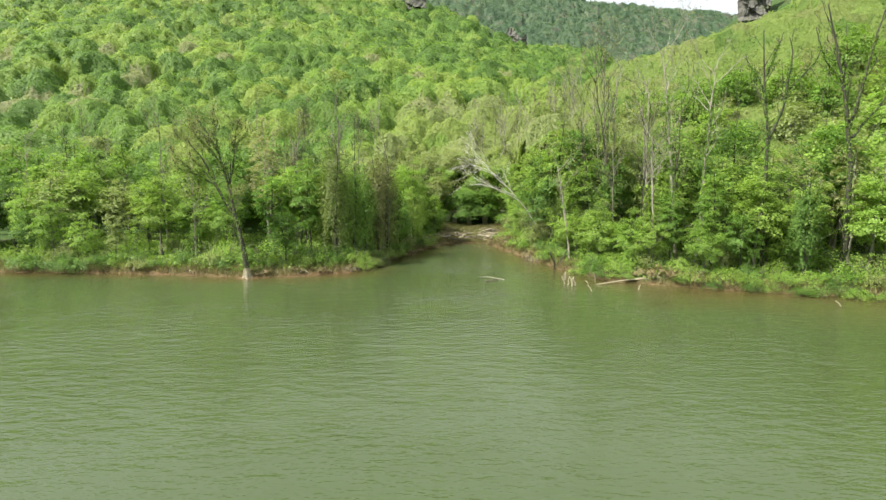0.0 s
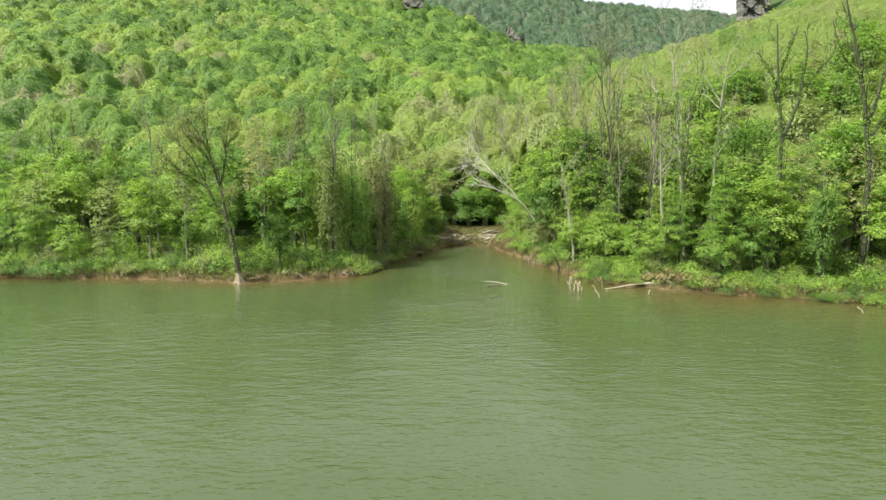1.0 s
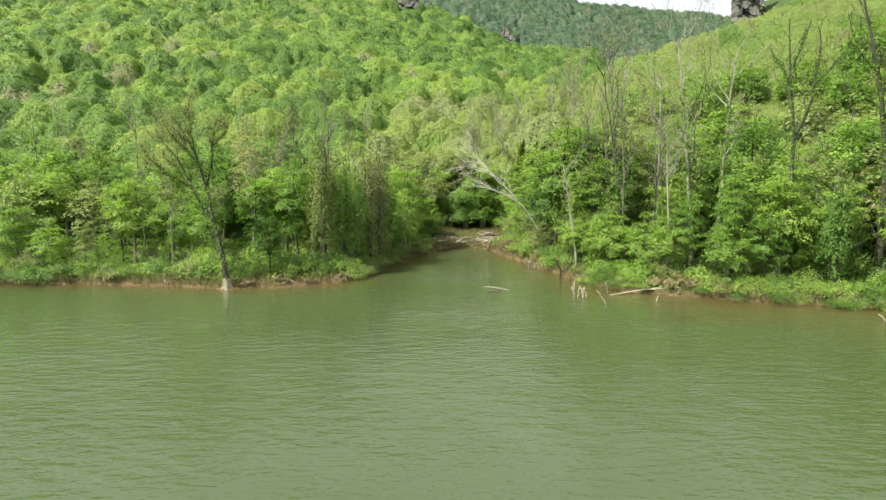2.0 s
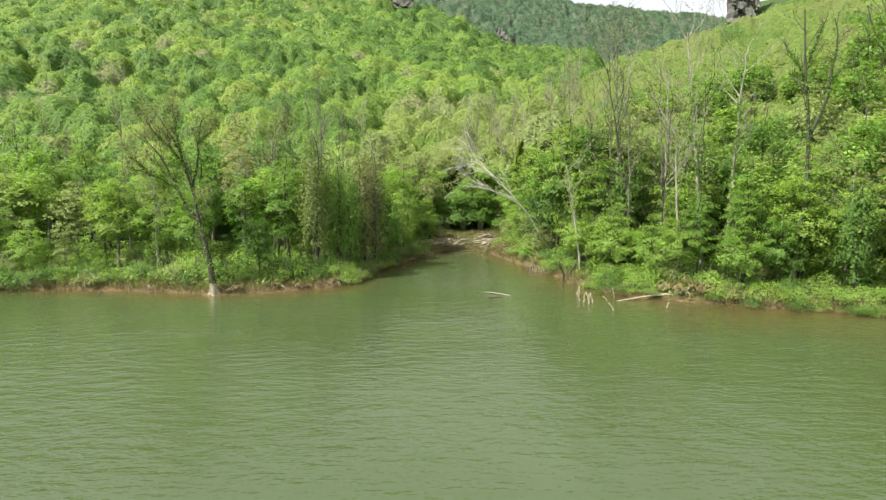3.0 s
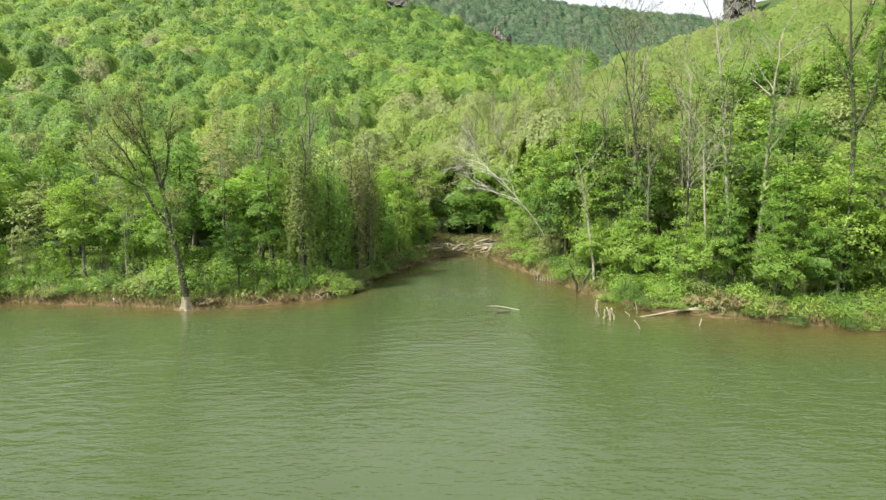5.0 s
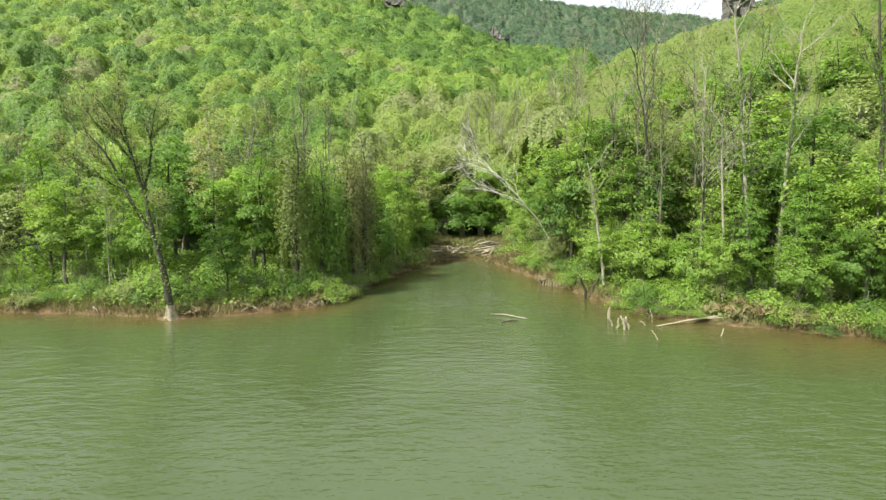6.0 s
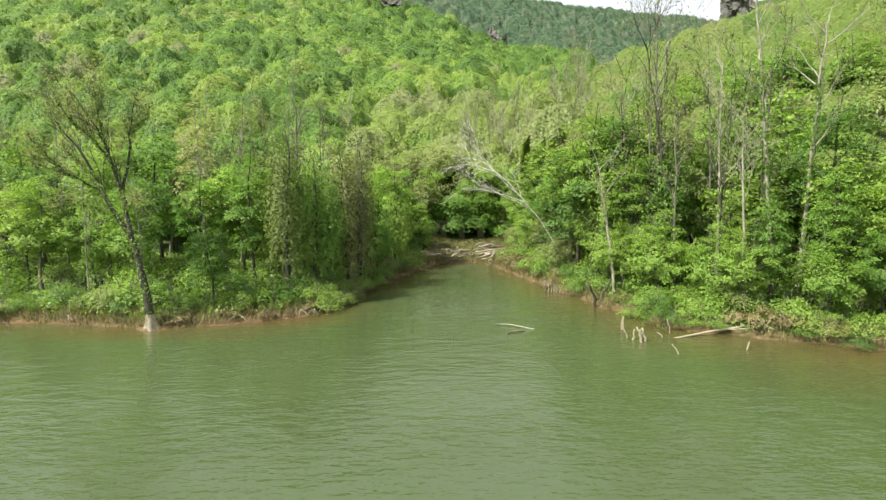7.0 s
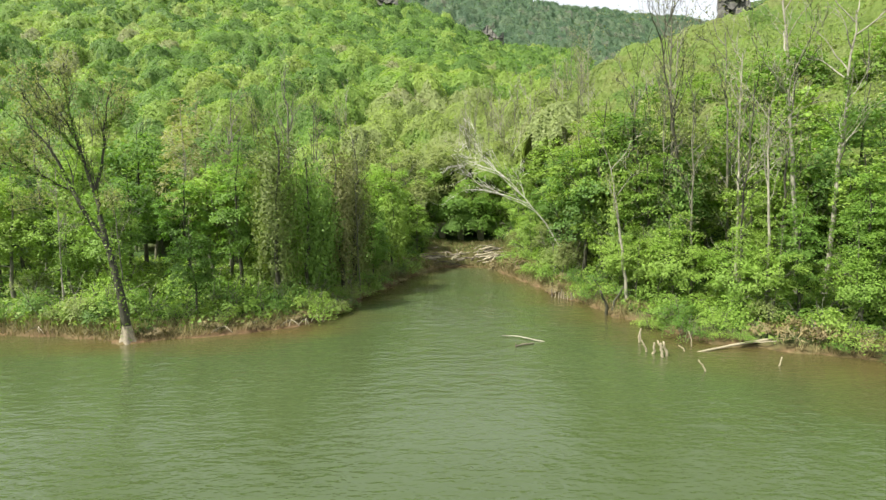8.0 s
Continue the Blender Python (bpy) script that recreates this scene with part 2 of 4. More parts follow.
# ---- the lie of the land ----
SHORE = [(-2500, 160), (-400, 100), (-160, 78), (-90, 70), (-55, 67), (-43, 66), (-35, 65), (-29, 64), (-23.2, 62.2), (-18, 64), (-13.5, 66),
         (-10.8, 69), (-9.6, 76), (-8.2, 84), (-6, 89), (-4.2, 95), (-1.5, 99), (1, 99.3), (4.5, 97.4), (5.8, 91), (8.0, 82.5), (8.9, 77),
         (10.8, 74), (11.4, 69), (12.9, 66.8), (13.9, 64), (15.0, 61.3), (18.4, 59), (22.6, 57), (26, 55.4), (30.3, 53.7), (37, 51), (50, 46.5),
         (80, 38), (160, 18), (400, -40), (2500, -300)]
LAKE = np.array(SHORE + [(2500, -1500), (-2500, -1500)], float)


def shore_distance(x, y):
    """Metres inland from the water's edge; negative on the lake."""
    p = np.stack([np.ravel(x), np.ravel(y)], 1).astype(float)
    best, inside = np.full(len(p), 1e9), np.zeros(len(p), bool)
    for a, b in zip(LAKE, np.roll(LAKE, -1, 0)):
        ab = b - a
        s = np.clip(((p - a) @ ab) / (ab @ ab), 0, 1)
        best = np.minimum(best, np.hypot(*(p - a - s[:, None] * ab).T))
        cross = (a[1] > p[:, 1]) != (b[1] > p[:, 1])
        with np.errstate(divide="ignore", invalid="ignore"):
            inside ^= cross & (p[:, 0] < (b[0] - a[0]) * (p[:, 1] - a[1]) / (b[1] - a[1]) + a[0])
    return np.where(inside, -best, best).reshape(np.shape(x))


def ripple(x, y, scale, seed=0.0):
    """A soft unevenness from a few crossed waves, about -1 to 1."""
    s = 0
    for k, (a, b) in enumerate(((1, 0.31), (-0.42, 0.93), (0.7, -0.75), (0.2, 1.4))):
        s = s + np.sin((a * x + b * y) * scale * (1 + 0.37 * k) + 1.7 * k + seed)
    return s / 4


def hills(x, y):
    x, y = np.asarray(x, float), np.asarray(y, float)
    side = np.interp(x, [-400, -140, -35, 0, 36, 97, 200], [1.22, 1.06, 0.88, 0.82, 0.68, 0.64, 0.6])
    left = np.interp(y, [0, 100, 135, 160, 188, 212, 250, 350, 475, 640], [0, 0, 7, 17, 31, 41, 52, 90, 150, 60]) * side
    crest = np.interp(x, [4, 17, 38, 65, 81, 108, 187], [0, 14, 28, 35, 41, 56, 82])
    right = crest * np.interp(y + 0.25 * np.minimum(x - 29, 43), [70, 78, 146, 190, 310], [0, 0.06, 1, 1.02, 0.85])
    bluff = np.interp(x, [214, 232, 320], [0, 152, 175]) * np.interp(y, [400, 480, 520, 720], [0, 0.8, 1, 0.9])
    far = np.interp(y, [620, 950, 1200, 3000], [0, 1, 0.95, 0.7]) * np.interp(x, [-900, -200, 38, 404, 900], [385, 335, 294, 252, 238])
    back = 60 * np.interp(-y, [1500, 2400], [0, 1])
    h = np.maximum.reduce([left, right, bluff, far, back])
    return h + np.clip(h, 0, 30) / 30 * (3.0 * ripple(x, y, 0.05) + 1.2 * ripple(x, y, 0.15, 2.0))


def land(x, y):
    d = shore_distance(x, y) + 0.55 * ripple(np.asarray(x, float), np.asarray(y, float), 1.1)
    bank = np.interp(d, [-40, -6, 0, 0.5, 1.3, 6, 40], [-4, -1.1, -0.10, 0.34, 0.7, 1.1, 2.0])
    x, y = np.asarray(x, float), np.asarray(y, float)
    brook = np.exp(-((x - 2.3) / 5.5) ** 4) * np.interp(y, [97, 100, 119, 124], [0, 1, 1, 0])
    bank = bank * (1 - 0.7 * brook)
    rough = np.clip(d, 0, 2) * 0.05 * ripple(np.asarray(x, float), np.asarray(y, float), 1.9, 4.0)
    return bank + rough + hills(x, y) * np.clip(d / 10, 0, 1)


def spaced(low, high, step, end_low, end_high, growth):
    mid = list(np.arange(low, high, step))
    s, p = step, mid[-1]
    while p < end_high:
        s *= growth
        p += s
        mid.append(p)
    s, p = step, mid[0]
    while p > end_low:
        s *= growth
        p -= s
        mid.insert(0, p)
    return np.array(mid)


def sheet(gx, gy):
    x, y = np.meshgrid(gx, gy)
    i = np.arange(len(gy) - 1)[:, None] * len(gx) + np.arange(len(gx) - 1)[None]
    return x.ravel(), y.ravel(), np.stack([i, i + 1, i + 1 + len(gx), i + len(gx)], -1).reshape(-1, 4)


x, y, quads = sheet(spaced(-60, 46, 0.8, -2900, 2900, 1.1), spaced(49, 106, 0.8, -2900, 2900, 1.06))
me = mesh_np("ground", np.stack([x, y, land(x, y)], 1), quads, earth, True)
d = shore_distance(x, y)
float_layer(me, "clay", np.clip(1.15 - np.abs(d) / 1.1, 0, 1) * np.interp(x, [8, 16], [1.0, 0.9]))
tagged(new("ground", me), "wooded clay banks, bottomland and steep hillsides", "ground", kind="structure")

x, y, quads = sheet(spaced(-46, 40, 0.55, -2900, 2900, 1.3), spaced(10, 100, 0.55, -2900, 160, 1.3))
z = 0.018 * ripple(x, y * 1.6, 1.5) + 0.012 * ripple(x, y * 1.5, 2.9, 1.0)
me = mesh_np("water", np.stack([x, y, z], 1), quads, lake_water, True)
d = shore_distance(x, y)
# Towards +x the wider dark band also paints the trees' reflection.
east = np.clip((x - 4) / 14, 0.0, 1.0)
float_layer(me, "silt_and_reflection", np.clip(1 + (d + 2.5 * ripple(x, y, 0.35)) / (5 + 9 * east), 0, 1) ** 1.3 * 0.82)
tagged(new("water", me), "turbid green lake water with small wind ripples", "water", kind="structure")


# ---- kinds of plants ----
def root_of(name, label, category, group=""):
    return tagged(new(name), label, category, group)


def trunk_path(rng, height, lean=(0.0, 0.0), wander=0.12, steps=8):
    f = np.linspace(0, 1, steps + 1)
    p = np.stack([lean[0] * f ** 1.2, lean[1] * f ** 1.2, height * f], 1)
    p[1:, :2] += np.cumsum(wander * rng.normal(size=(steps, 2)), 0)
    p[0, 2] = -0.4
    return p


def leafy_tree(seed, height, spread, low, leaves, size, leaf, bark, label, group, lean=(0, 0), clumps=150):
    """A broadleaf tree: a tapered trunk with limbs, and a crown of many leaf clumps from the height low upwards."""
    rng = np.random.default_rng(seed)
    root = root_of("tree", label, "tree", group)
    path = trunk_path(rng, height * 0.9, lean)
    r0 = 0.012 * height + 0.03
    rad = r0 * (1 - 0.88 * np.linspace(0, 1, len(path)))
    rad[0] *= 1.35
    wood, tips = [tube(path, rad, 6)], []
    for k in range(7):
        f = rng.uniform(0.28, 0.92)
        i = int(f * (len(path) - 1))
        a = k * 2.4 + rng.uniform(-0.4, 0.4)
        bough(rng, path[i], (math.cos(a), math.sin(a), rng.uniform(0.3, 0.9)), spread * rng.uniform(0.7, 1.05), r0 * 0.4 * (1.1 - f), 1, wood, tips, lift=0.3)
    child("trunk", mesh_np("trunk", *join(wood), bark, True), root)
    mid, half = (height + low) / 2, (height - low) / 2
    u = unit(rng.normal(size=(clumps, 3)))
    c = u * (lobed(rng, 11)(u) * rng.uniform(0.1, 1.0, clumps) ** 0.4)[:, None] * np.array([spread, spread, half]) * 0.98
    c[:, :2] *= (1 - 0.25 * np.clip(c[:, 2:] / half, -1, 1))
    middle = np.array([lean[0] * 0.7, lean[1] * 0.7, mid])
    p, n, soft = spray_leaves(rng, c + middle, spread * rng.uniform(0.11, 0.25, clumps), middle - np.array([0, 0, 0.3 * half]), leaves)
    child("crown", mesh_np("crown", *leaf_blades(rng, p, n, size), leaf, True, soft), root)
    return root


def draped_tree(seed, height, spread, leaves, size, leaf, bark, label, group):
    """A tree hung with climbing vines: strands of small leaves fall from the crown almost to the ground."""
    rng = np.random.default_rng(seed)
    root = root_of("tree", label, "tree", group)
    path = trunk_path(rng, height * 0.92, wander=0.18)
    rad = (0.014 * height) * (1 - 0.8 * np.linspace(0, 1, len(path)))
    wood, tips = [tube(path, rad, 7)], []
    for k in range(8):
        i = rng.integers(3, len(path))
        a = k * 2.4
        bough(rng, path[i], (math.cos(a), math.sin(a), 0.5), spread * rng.uniform(0.7, 1.0), rad[i] * 0.5, 1, wood, tips)
    child("trunk", mesh_np("trunk", *join(wood), bark, True), root)
    places, ways = [], []
    strands = 26
    for k in range(strands):
        a, q = k * 2.4, spread * math.sqrt((k + 0.5) / strands)
        top, low = height * (0.98 - 0.28 * (q / spread) ** 2) * rng.uniform(0.84, 1.0), height * rng.uniform(0.02, 0.42)
        n = int(leaves / strands * (top - low) / (0.62 * height))
        z = low + (top - low) * rng.uniform(0, 1, n)
        sway = np.cumsum(0.11 * rng.normal(size=(24, 2)), 0)
        bend = np.stack([np.interp(z, np.linspace(low, top, 24), sway[:, j]) for j in (0, 1)], 1)
        round_it = rng.normal(size=(n, 2))
        thick = 0.20 + 0.16 * np.sin(z * rng.uniform(1.5, 2.6) + k) + 0.25 * (z / height) ** 2
        off = round_it * thick[:, None]
        places.append(np.concatenate([np.array([math.cos(a) * q, math.sin(a) * q]) + bend + off, z[:, None]], 1))
        out = np.array([math.cos(a), math.sin(a), 0.35])
        ways.append(out + 0.5 * np.concatenate([unit(round_it), np.zeros((n, 1))], 1))
    p, out = np.concatenate(places), np.concatenate(ways)
    n, soft = out + 0.5 * rng.normal(size=p.shape), unit(out + 0.25 * rng.normal(size=p.shape))
    child("vine", mesh_np("vine", *leaf_blades(rng, p, n, size, 0.6), leaf, True, soft), root)
    return root


def bare_tree(seed, path, radius, limbs, bark, label, group="", buds=0, bud_size=0.16, flare=1.4, depth=3, leaf=None, climbers=0, forks=(3, 6), lift=0.2):
    """A nearly leafless tree: its trunk along path, each limb (at, way, length, thickness) a part with its own twigs."""
    rng = np.random.default_rng(seed)
    root = root_of("tree", label, "tree", group)
    f = np.linspace(0, 1, 13)
    path = np.array(path, float)
    ctrl = np.linspace(0, 1, len(path))
    line = np.stack([np.interp(f, ctrl, path[:, k]) for k in range(3)], 1)
    line[1:-1, :2] += 0.05 * rng.normal(size=(11, 2))
    rad = radius * (1 - 0.75 * f)
    rad[0] *= flare
    child("trunk", mesh_np("trunk", *tube(line, rad, 9), bark, True), root)
    tips = []
    for at, way, length, thick in limbs:
        wood = []
        start = np.array([np.interp(at, f, line[:, k]) for k in range(3)])
        bough(rng, start, way, length, thick, depth, wood, tips, 0.55, lift, 0.15, forks, 0.6)
        child("limb", mesh_np("limb", *join(wood), bark, True), root)
    if buds:
        tips = np.array(tips)
        p = tips[rng.integers(0, len(tips), buds)] + 0.42 * rng.normal(size=(buds, 3))
        child("budding_foliage", mesh_np("budding_foliage", *leaf_blades(rng, p, rng.normal(size=(buds, 3)), bud_size), leaf or leaf_bud), root)
    if climbers:
        h = rng.uniform(0.02, 0.75, climbers)
        u = unit(rng.normal(size=(climbers, 3)))
        p = np.stack([np.interp(h, f, line[:, k]) for k in range(3)], 1) + u * (np.interp(h, f, rad) + rng.uniform(0.02, 0.22, climbers))[:, None]
        child("ivy", mesh_np("ivy", *leaf_blades(rng, p, u + 0.4 * rng.normal(size=(climbers, 3)), 0.22), leaf_green), root)
    return root


def bush(seed, spread, height, leaves, size, leaf, label, group, clumps=34, broad=0.8, turn=0.95):
    rng = np.random.default_rng(seed)
    root = root_of("bush", label, "bush", group)
    wood, tips = [], []
    for k in range(3):
        a = k * 2.1 + rng.uniform(-0.3, 0.3)
        bough(rng, (0, 0, -0.2), (math.cos(a) * 0.7, math.sin(a) * 0.7, 1), height * rng.uniform(0.7, 1.0), 0.025, 1, wood, tips)
    child("woody_base", mesh_np("woody_base", *join(wood), bark_grey, True), root)
    a, q = rng.uniform(0, 2 * np.pi, clumps), np.sqrt(rng.uniform(0, 1, clumps))
    c = np.stack([np.cos(a) * q * spread * 0.75, np.sin(a) * q * spread * 0.75, height * (0.72 - 0.35 * q) * rng.uniform(0.5, 1.3, clumps)], 1)
    p, n, soft = spray_leaves(rng, c, spread * rng.uniform(0.18, 0.36, clumps), np.array([0, 0, 0.2]), leaves, 0.25, 0.5, turn=0.6 * turn)
    p[:, 2] = np.maximum(p[:, 2], 0.03)
    child("foliage", mesh_np("foliage", *leaf_blades(rng, p, n, size, 0.25, broad), leaf, True, soft), root)
    return root


used = set()


def stand(proto, m):
    """Puts the first of a kind itself at the pose m, and copies of it at later ones."""
    if proto.name in used:
        return copy_thing(proto, m @ Matrix.Diagonal((*(1 / s for s in proto.scale), 1)))
    used.add(proto.name)
    proto.matrix_basis = m
    return proto


def at_place(x, y, turn=0.0, scale=1.0, tall=1.0, sink=0.05):
    z = float(land(np.array([x]), np.array([y]))[0])
    return Matrix.LocRotScale((x, y, z - sink), Euler((0, 0, turn)), (scale, scale, scale * tall))


def scatter(rng, x0, x1, y0, y1, gap, test):
    """Places at least about gap metres apart, on a shaken grid, where test holds."""
    gx, gy = np.meshgrid(np.arange(x0, x1, gap), np.arange(y0, y1, gap))
    x = gx.ravel() + rng.uniform(-0.42, 0.42, gx.size) * gap
    y = gy.ravel() + rng.uniform(-0.42, 0.42, gx.size) * gap
    keep = test(x, y)
    return np.stack([x[keep], y[keep]], 1)


# ---- trees of the shore ----
BANK = "trees along the bank"
bank_trees = [
    leafy_tree(11, 11.0, 3.4, 1.0, 9000, 0.16, leaf_fresh, bark_grey, "fresh green broadleaf tree on the lake bank", BANK),
    leafy_tree(12, 12.5, 3.0, 1.5, 9000, 0.16, leaf_green, bark_dark, "mid green slender broadleaf tree on the bank", BANK),
    leafy_tree(13, 9.0, 3.8, 0.6, 9000, 0.16, leaf_fresh, bark_grey, "low wide-crowned bright green tree on the bank", BANK),
    leafy_tree(14, 12.0, 3.2, 1.5, 6500, 0.16, leaf_olive, bark_grey, "pale olive budding tree on the lake bank", BANK),
    leafy_tree(15, 10.5, 3.4, 1.0, 9000, 0.16, leaf_deep, bark_dark, "dark green dense tree on the lake bank", BANK),
]
WOOD = "trees of the bottomland wood"
wood_trees = [
    leafy_tree(21, 14.0, 4.8, 3.0, 3600, 0.33, leaf_fresh, bark_grey, "bright green tree in the bottomland wood", WOOD),
    leafy_tree(22, 15.0, 4.5, 4.0, 3600, 0.32, leaf_green, bark_dark, "mid green tree in the bottomland wood", WOOD),
    leafy_tree(23, 13.0, 5.0, 3.0, 3400, 0.31, leaf_olive, bark_grey, "pale olive tree in the bottomland wood", WOOD),
    leafy_tree(24, 13.5, 4.8, 2.5, 3600, 0.32, leaf_deep, bark_dark, "dark green round tree in the bottomland wood", WOOD),
    leafy_tree(25, 15.5, 3.4, 4.0, 1800, 0.28, leaf_bud, bark_pale, "greyish budding thin-crowned tree in the wood", WOOD),
]
taken = []
# kind, x, y, height in metres
LEFT_BANK = [(0, -51, 70.5, 9.5), (2, -46.5, 70, 6.5), (3, -42, 69.5, 6.5), (0, -38, 72.5, 12.5), (2, -33.5, 73.5, 9.0), (0, -29.5, 72, 11.0), (4, -20.3, 66.6, 7.5),
             (1, -19.3, 74, 14.5), (1, -24.5, 75, 12.0), (0, -16.2, 76.5, 13.5), (4, -8.9, 83.5, 8.0), (0, -8.6, 95, 15.0), (0, -5.2, 104.5, 8.0), (0, -12.5, 86, 14.0)]
RIGHT_BANK = [(1, 13.4, 79.5, 19.0), (4, 16.0, 78.8, 19.0), (1, 18.4, 81.0, 20.0), (4, 12.6, 83.0, 15.5), (2, 16.0, 68.4, 8.0), (2, 14.2, 71.0, 6.5), (2, 13.6, 72.8, 7.0), (3, 11.6, 85.6, 6.5), (3, 10.4, 82.6, 4.5), (3, 9.8, 91.0, 6.0), (2, 20.6, 63.0, 6.5), (2, 25.0, 60.2, 7.0), (4, 28.2, 59.6, 7.5), (0, 13.0, 86, 17.0), (4, 15.3, 84, 15.0), (1, 15.5, 73.0, 14.0), (4, 18.0, 74.5, 14.5), (3, 19.4, 77, 18.5), (2, 18.8, 64.6, 7.0), (1, 22.3, 62.6, 9.5),
              (0, 30.2, 60.5, 12.0), (0, 34.3, 58.6, 11.0), (4, 32.2, 71.5, 18.5), (4, 41.5, 69, 18.0), (0, 39, 56.5, 12.0), (1, 26.5, 62.5, 11.5), (4, 11.2, 99.5, 9.0)]
for k, px, py, h in LEFT_BANK + RIGHT_BANK:
    taken.append((px, py))
    stand(bank_trees[k], at_place(px, py, 2.1 * px, h / (11.0, 12.5, 9.0, 12.0, 10.5)[k]))
rng = np.random.default_rng(5)
spots = scatter(rng, -78, 66, 40, 116, 4.6, lambda x, y: (lambda d: (d > 4.2) & (d < 15))(shore_distance(x, y)))
for px, py in spots:
    if abs(px - 2.5) < 6.5 and py > 92 or math.hypot(px + 24, py - 63) < 5.5 or min(math.hypot(px - a, py - b) for a, b in taken) < 3.0:
        continue
    d = float(shore_distance(np.array([px]), np.array([py]))[0])
    if d < 7.5 and -34 < px < -11:
        continue
    if d > 10.0:
        stand(wood_trees[rng.choice(5, p=[0.34, 0.2, 0.26, 0.1, 0.1])], at_place(px, py, rng.uniform(0, 6.28), rng.uniform(0.72, 0.95)))
        continue
    k = rng.choice(5, p=[0.30, 0.24, 0.20, 0.12, 0.14])
    s = np.interp(d, [3, 15], [0.6, 1.08]) * rng.uniform(0.8, 1.15)
    stand(bank_trees[k], at_place(px, py, rng.uniform(0, 6.28), s, rng.uniform(0.9, 1.15)))
spots = scatter(rng, -92, 72, 60, 114, 7.0, lambda x, y: (shore_distance(x, y) > 15) & (np.abs(x) < 0.85 * y + 8))
for px, py in spots:
    if abs(px - 2.5) < 7 and py > 96:
        continue
    low = px > -35 and px < 25
    k = rng.choice(5, p=[0.24, 0.16, 0.34, 0.06, 0.20] if low else [0.32, 0.26, 0.16, 0.16, 0.10])
    stand(wood_trees[k], at_place(px, py, rng.uniform(0, 6.28), rng.uniform(0.8, 1.2), rng.uniform(0.9, 1.15)))

# ---- vine-hung trees beside the cove ----
VINES = "vine-hung trees beside the cove"
draped = [
    draped_tree(31, 14.5, 1.7, 7000, 0.19, leaf_vine, bark_dark, "tall tree hung with brownish green vines beside the cove", VINES),
    draped_tree(32, 12.5, 2.1, 7000, 0.20, leaf_green, bark_dark, "tree wrapped in green vines beside the cove", VINES),
    draped_tree(33, 12.0, 1.9, 6500, 0.19, leaf_deep, bark_dark, "dark vine-covered tree at the water's edge", VINES),
]
for k, px, py, s in ((0, -15.2, 70.4, 1.06), (1, -13.2, 72.6, 1.05), (0, -11.2, 77.6, 0.98), (0, -10.4, 80.0, 1.0), (1, -18.2, 77.0, 1.05), (2, -12.6, 76.5, 0.95), (2, -9.2, 86.5, 0.75),
                     (1, -7.6, 92.0, 0.8), (2, 33.2, 57.2, 0.85), (1, 14.6, 77.0, 1.1), (2, 17.3, 72.5, 1.0)):
    stand(draped[k], at_place(px, py, 1.3 * px, s))

# ---- the leaning tree on the point ----
def stem_tree(seed, stems, bark, label, group="", buds=0, bud_size=0.11, leaf=None, climbers=0, sides=8, twig=0.30, lift=0.35):
    """A nearly leafless tree: its trunk and limbs (line, thickness at both ends, number of boughs) in their own lines, each a part with its boughs and twigs."""
    rng = np.random.default_rng(seed)
    root = root_of("tree", label, "tree", group)
    tips, ivy = [], []
    for k, (line, r0, r1, boughs) in enumerate(stems):
        path = np.array(line, float)
        ctrl = np.concatenate([[0], np.cumsum(np.linalg.norm(np.diff(path, axis=0), axis=1))])
        length = ctrl[-1]
        f = np.linspace(0, length, 15)
        path = np.stack([np.interp(f, ctrl, path[:, j]) for j in range(3)], 1)
        path[1:-1] = 0.25 * path[:-2] + 0.5 * path[1:-1] + 0.25 * path[2:]
        path[1:-1] += 0.04 * rng.normal(size=(13, 3))
        rad = r0 + (r1 - r0) * (f / length) ** 0.8
        wood = [tube(path, rad, sides if k == 0 else 6)]
        tips.append(path[-1])
        for j in range(boughs):
            at = 0.3 + 0.68 * (j + rng.uniform(0, 1)) / boughs if k else 0.62 + 0.36 * (j + rng.uniform(0, 1)) / boughs
            i = min(int(at * 14), 13)
            ahead = unit(path[i + 1] - path[i])
            way = ahead + 0.75 * unit(rng.normal(size=3)) + np.array([0, 0, 0.2])
            bough(rng, path[i], way, twig * length * rng.uniform(0.5, 1.0) * (1.15 - 0.5 * at), max(0.5 * rad[i], 0.02), 2, wood, tips, 0.6, lift, 0.14, (2, 5), 0.6)
        child("limb" if k else "trunk", mesh_np("limb" if k else "trunk", *join(wood), bark, True), root)
        if climbers:
            n = int(climbers * (1 if k == 0 else 0.3))
            g = rng.uniform(0, 0.75 * length, n)
            u = unit(rng.normal(size=(n, 3)))
            ivy.append((np.stack([np.interp(g, f, path[:, j]) for j in range(3)], 1) + u * (np.interp(g, f, rad) + rng.uniform(0.02, 0.2, n))[:, None], u))
    if buds:
        tips = np.array(tips)
        p = tips[rng.integers(0, len(tips), buds)] + 0.34 * rng.normal(size=(buds, 3))
        child("budding_foliage", mesh_np("budding_foliage", *leaf_blades(rng, p, rng.normal(size=(buds, 3)), bud_size), leaf or leaf_bud), root)
    if climbers:
        p, u = np.concatenate([q for q, _ in ivy]), np.concatenate([q for _, q in ivy])
        child("ivy", mesh_np("ivy", *leaf_blades(rng, p, u + 0.4 * rng.normal(size=u.shape), 0.17), leaf_green), root)
    return root


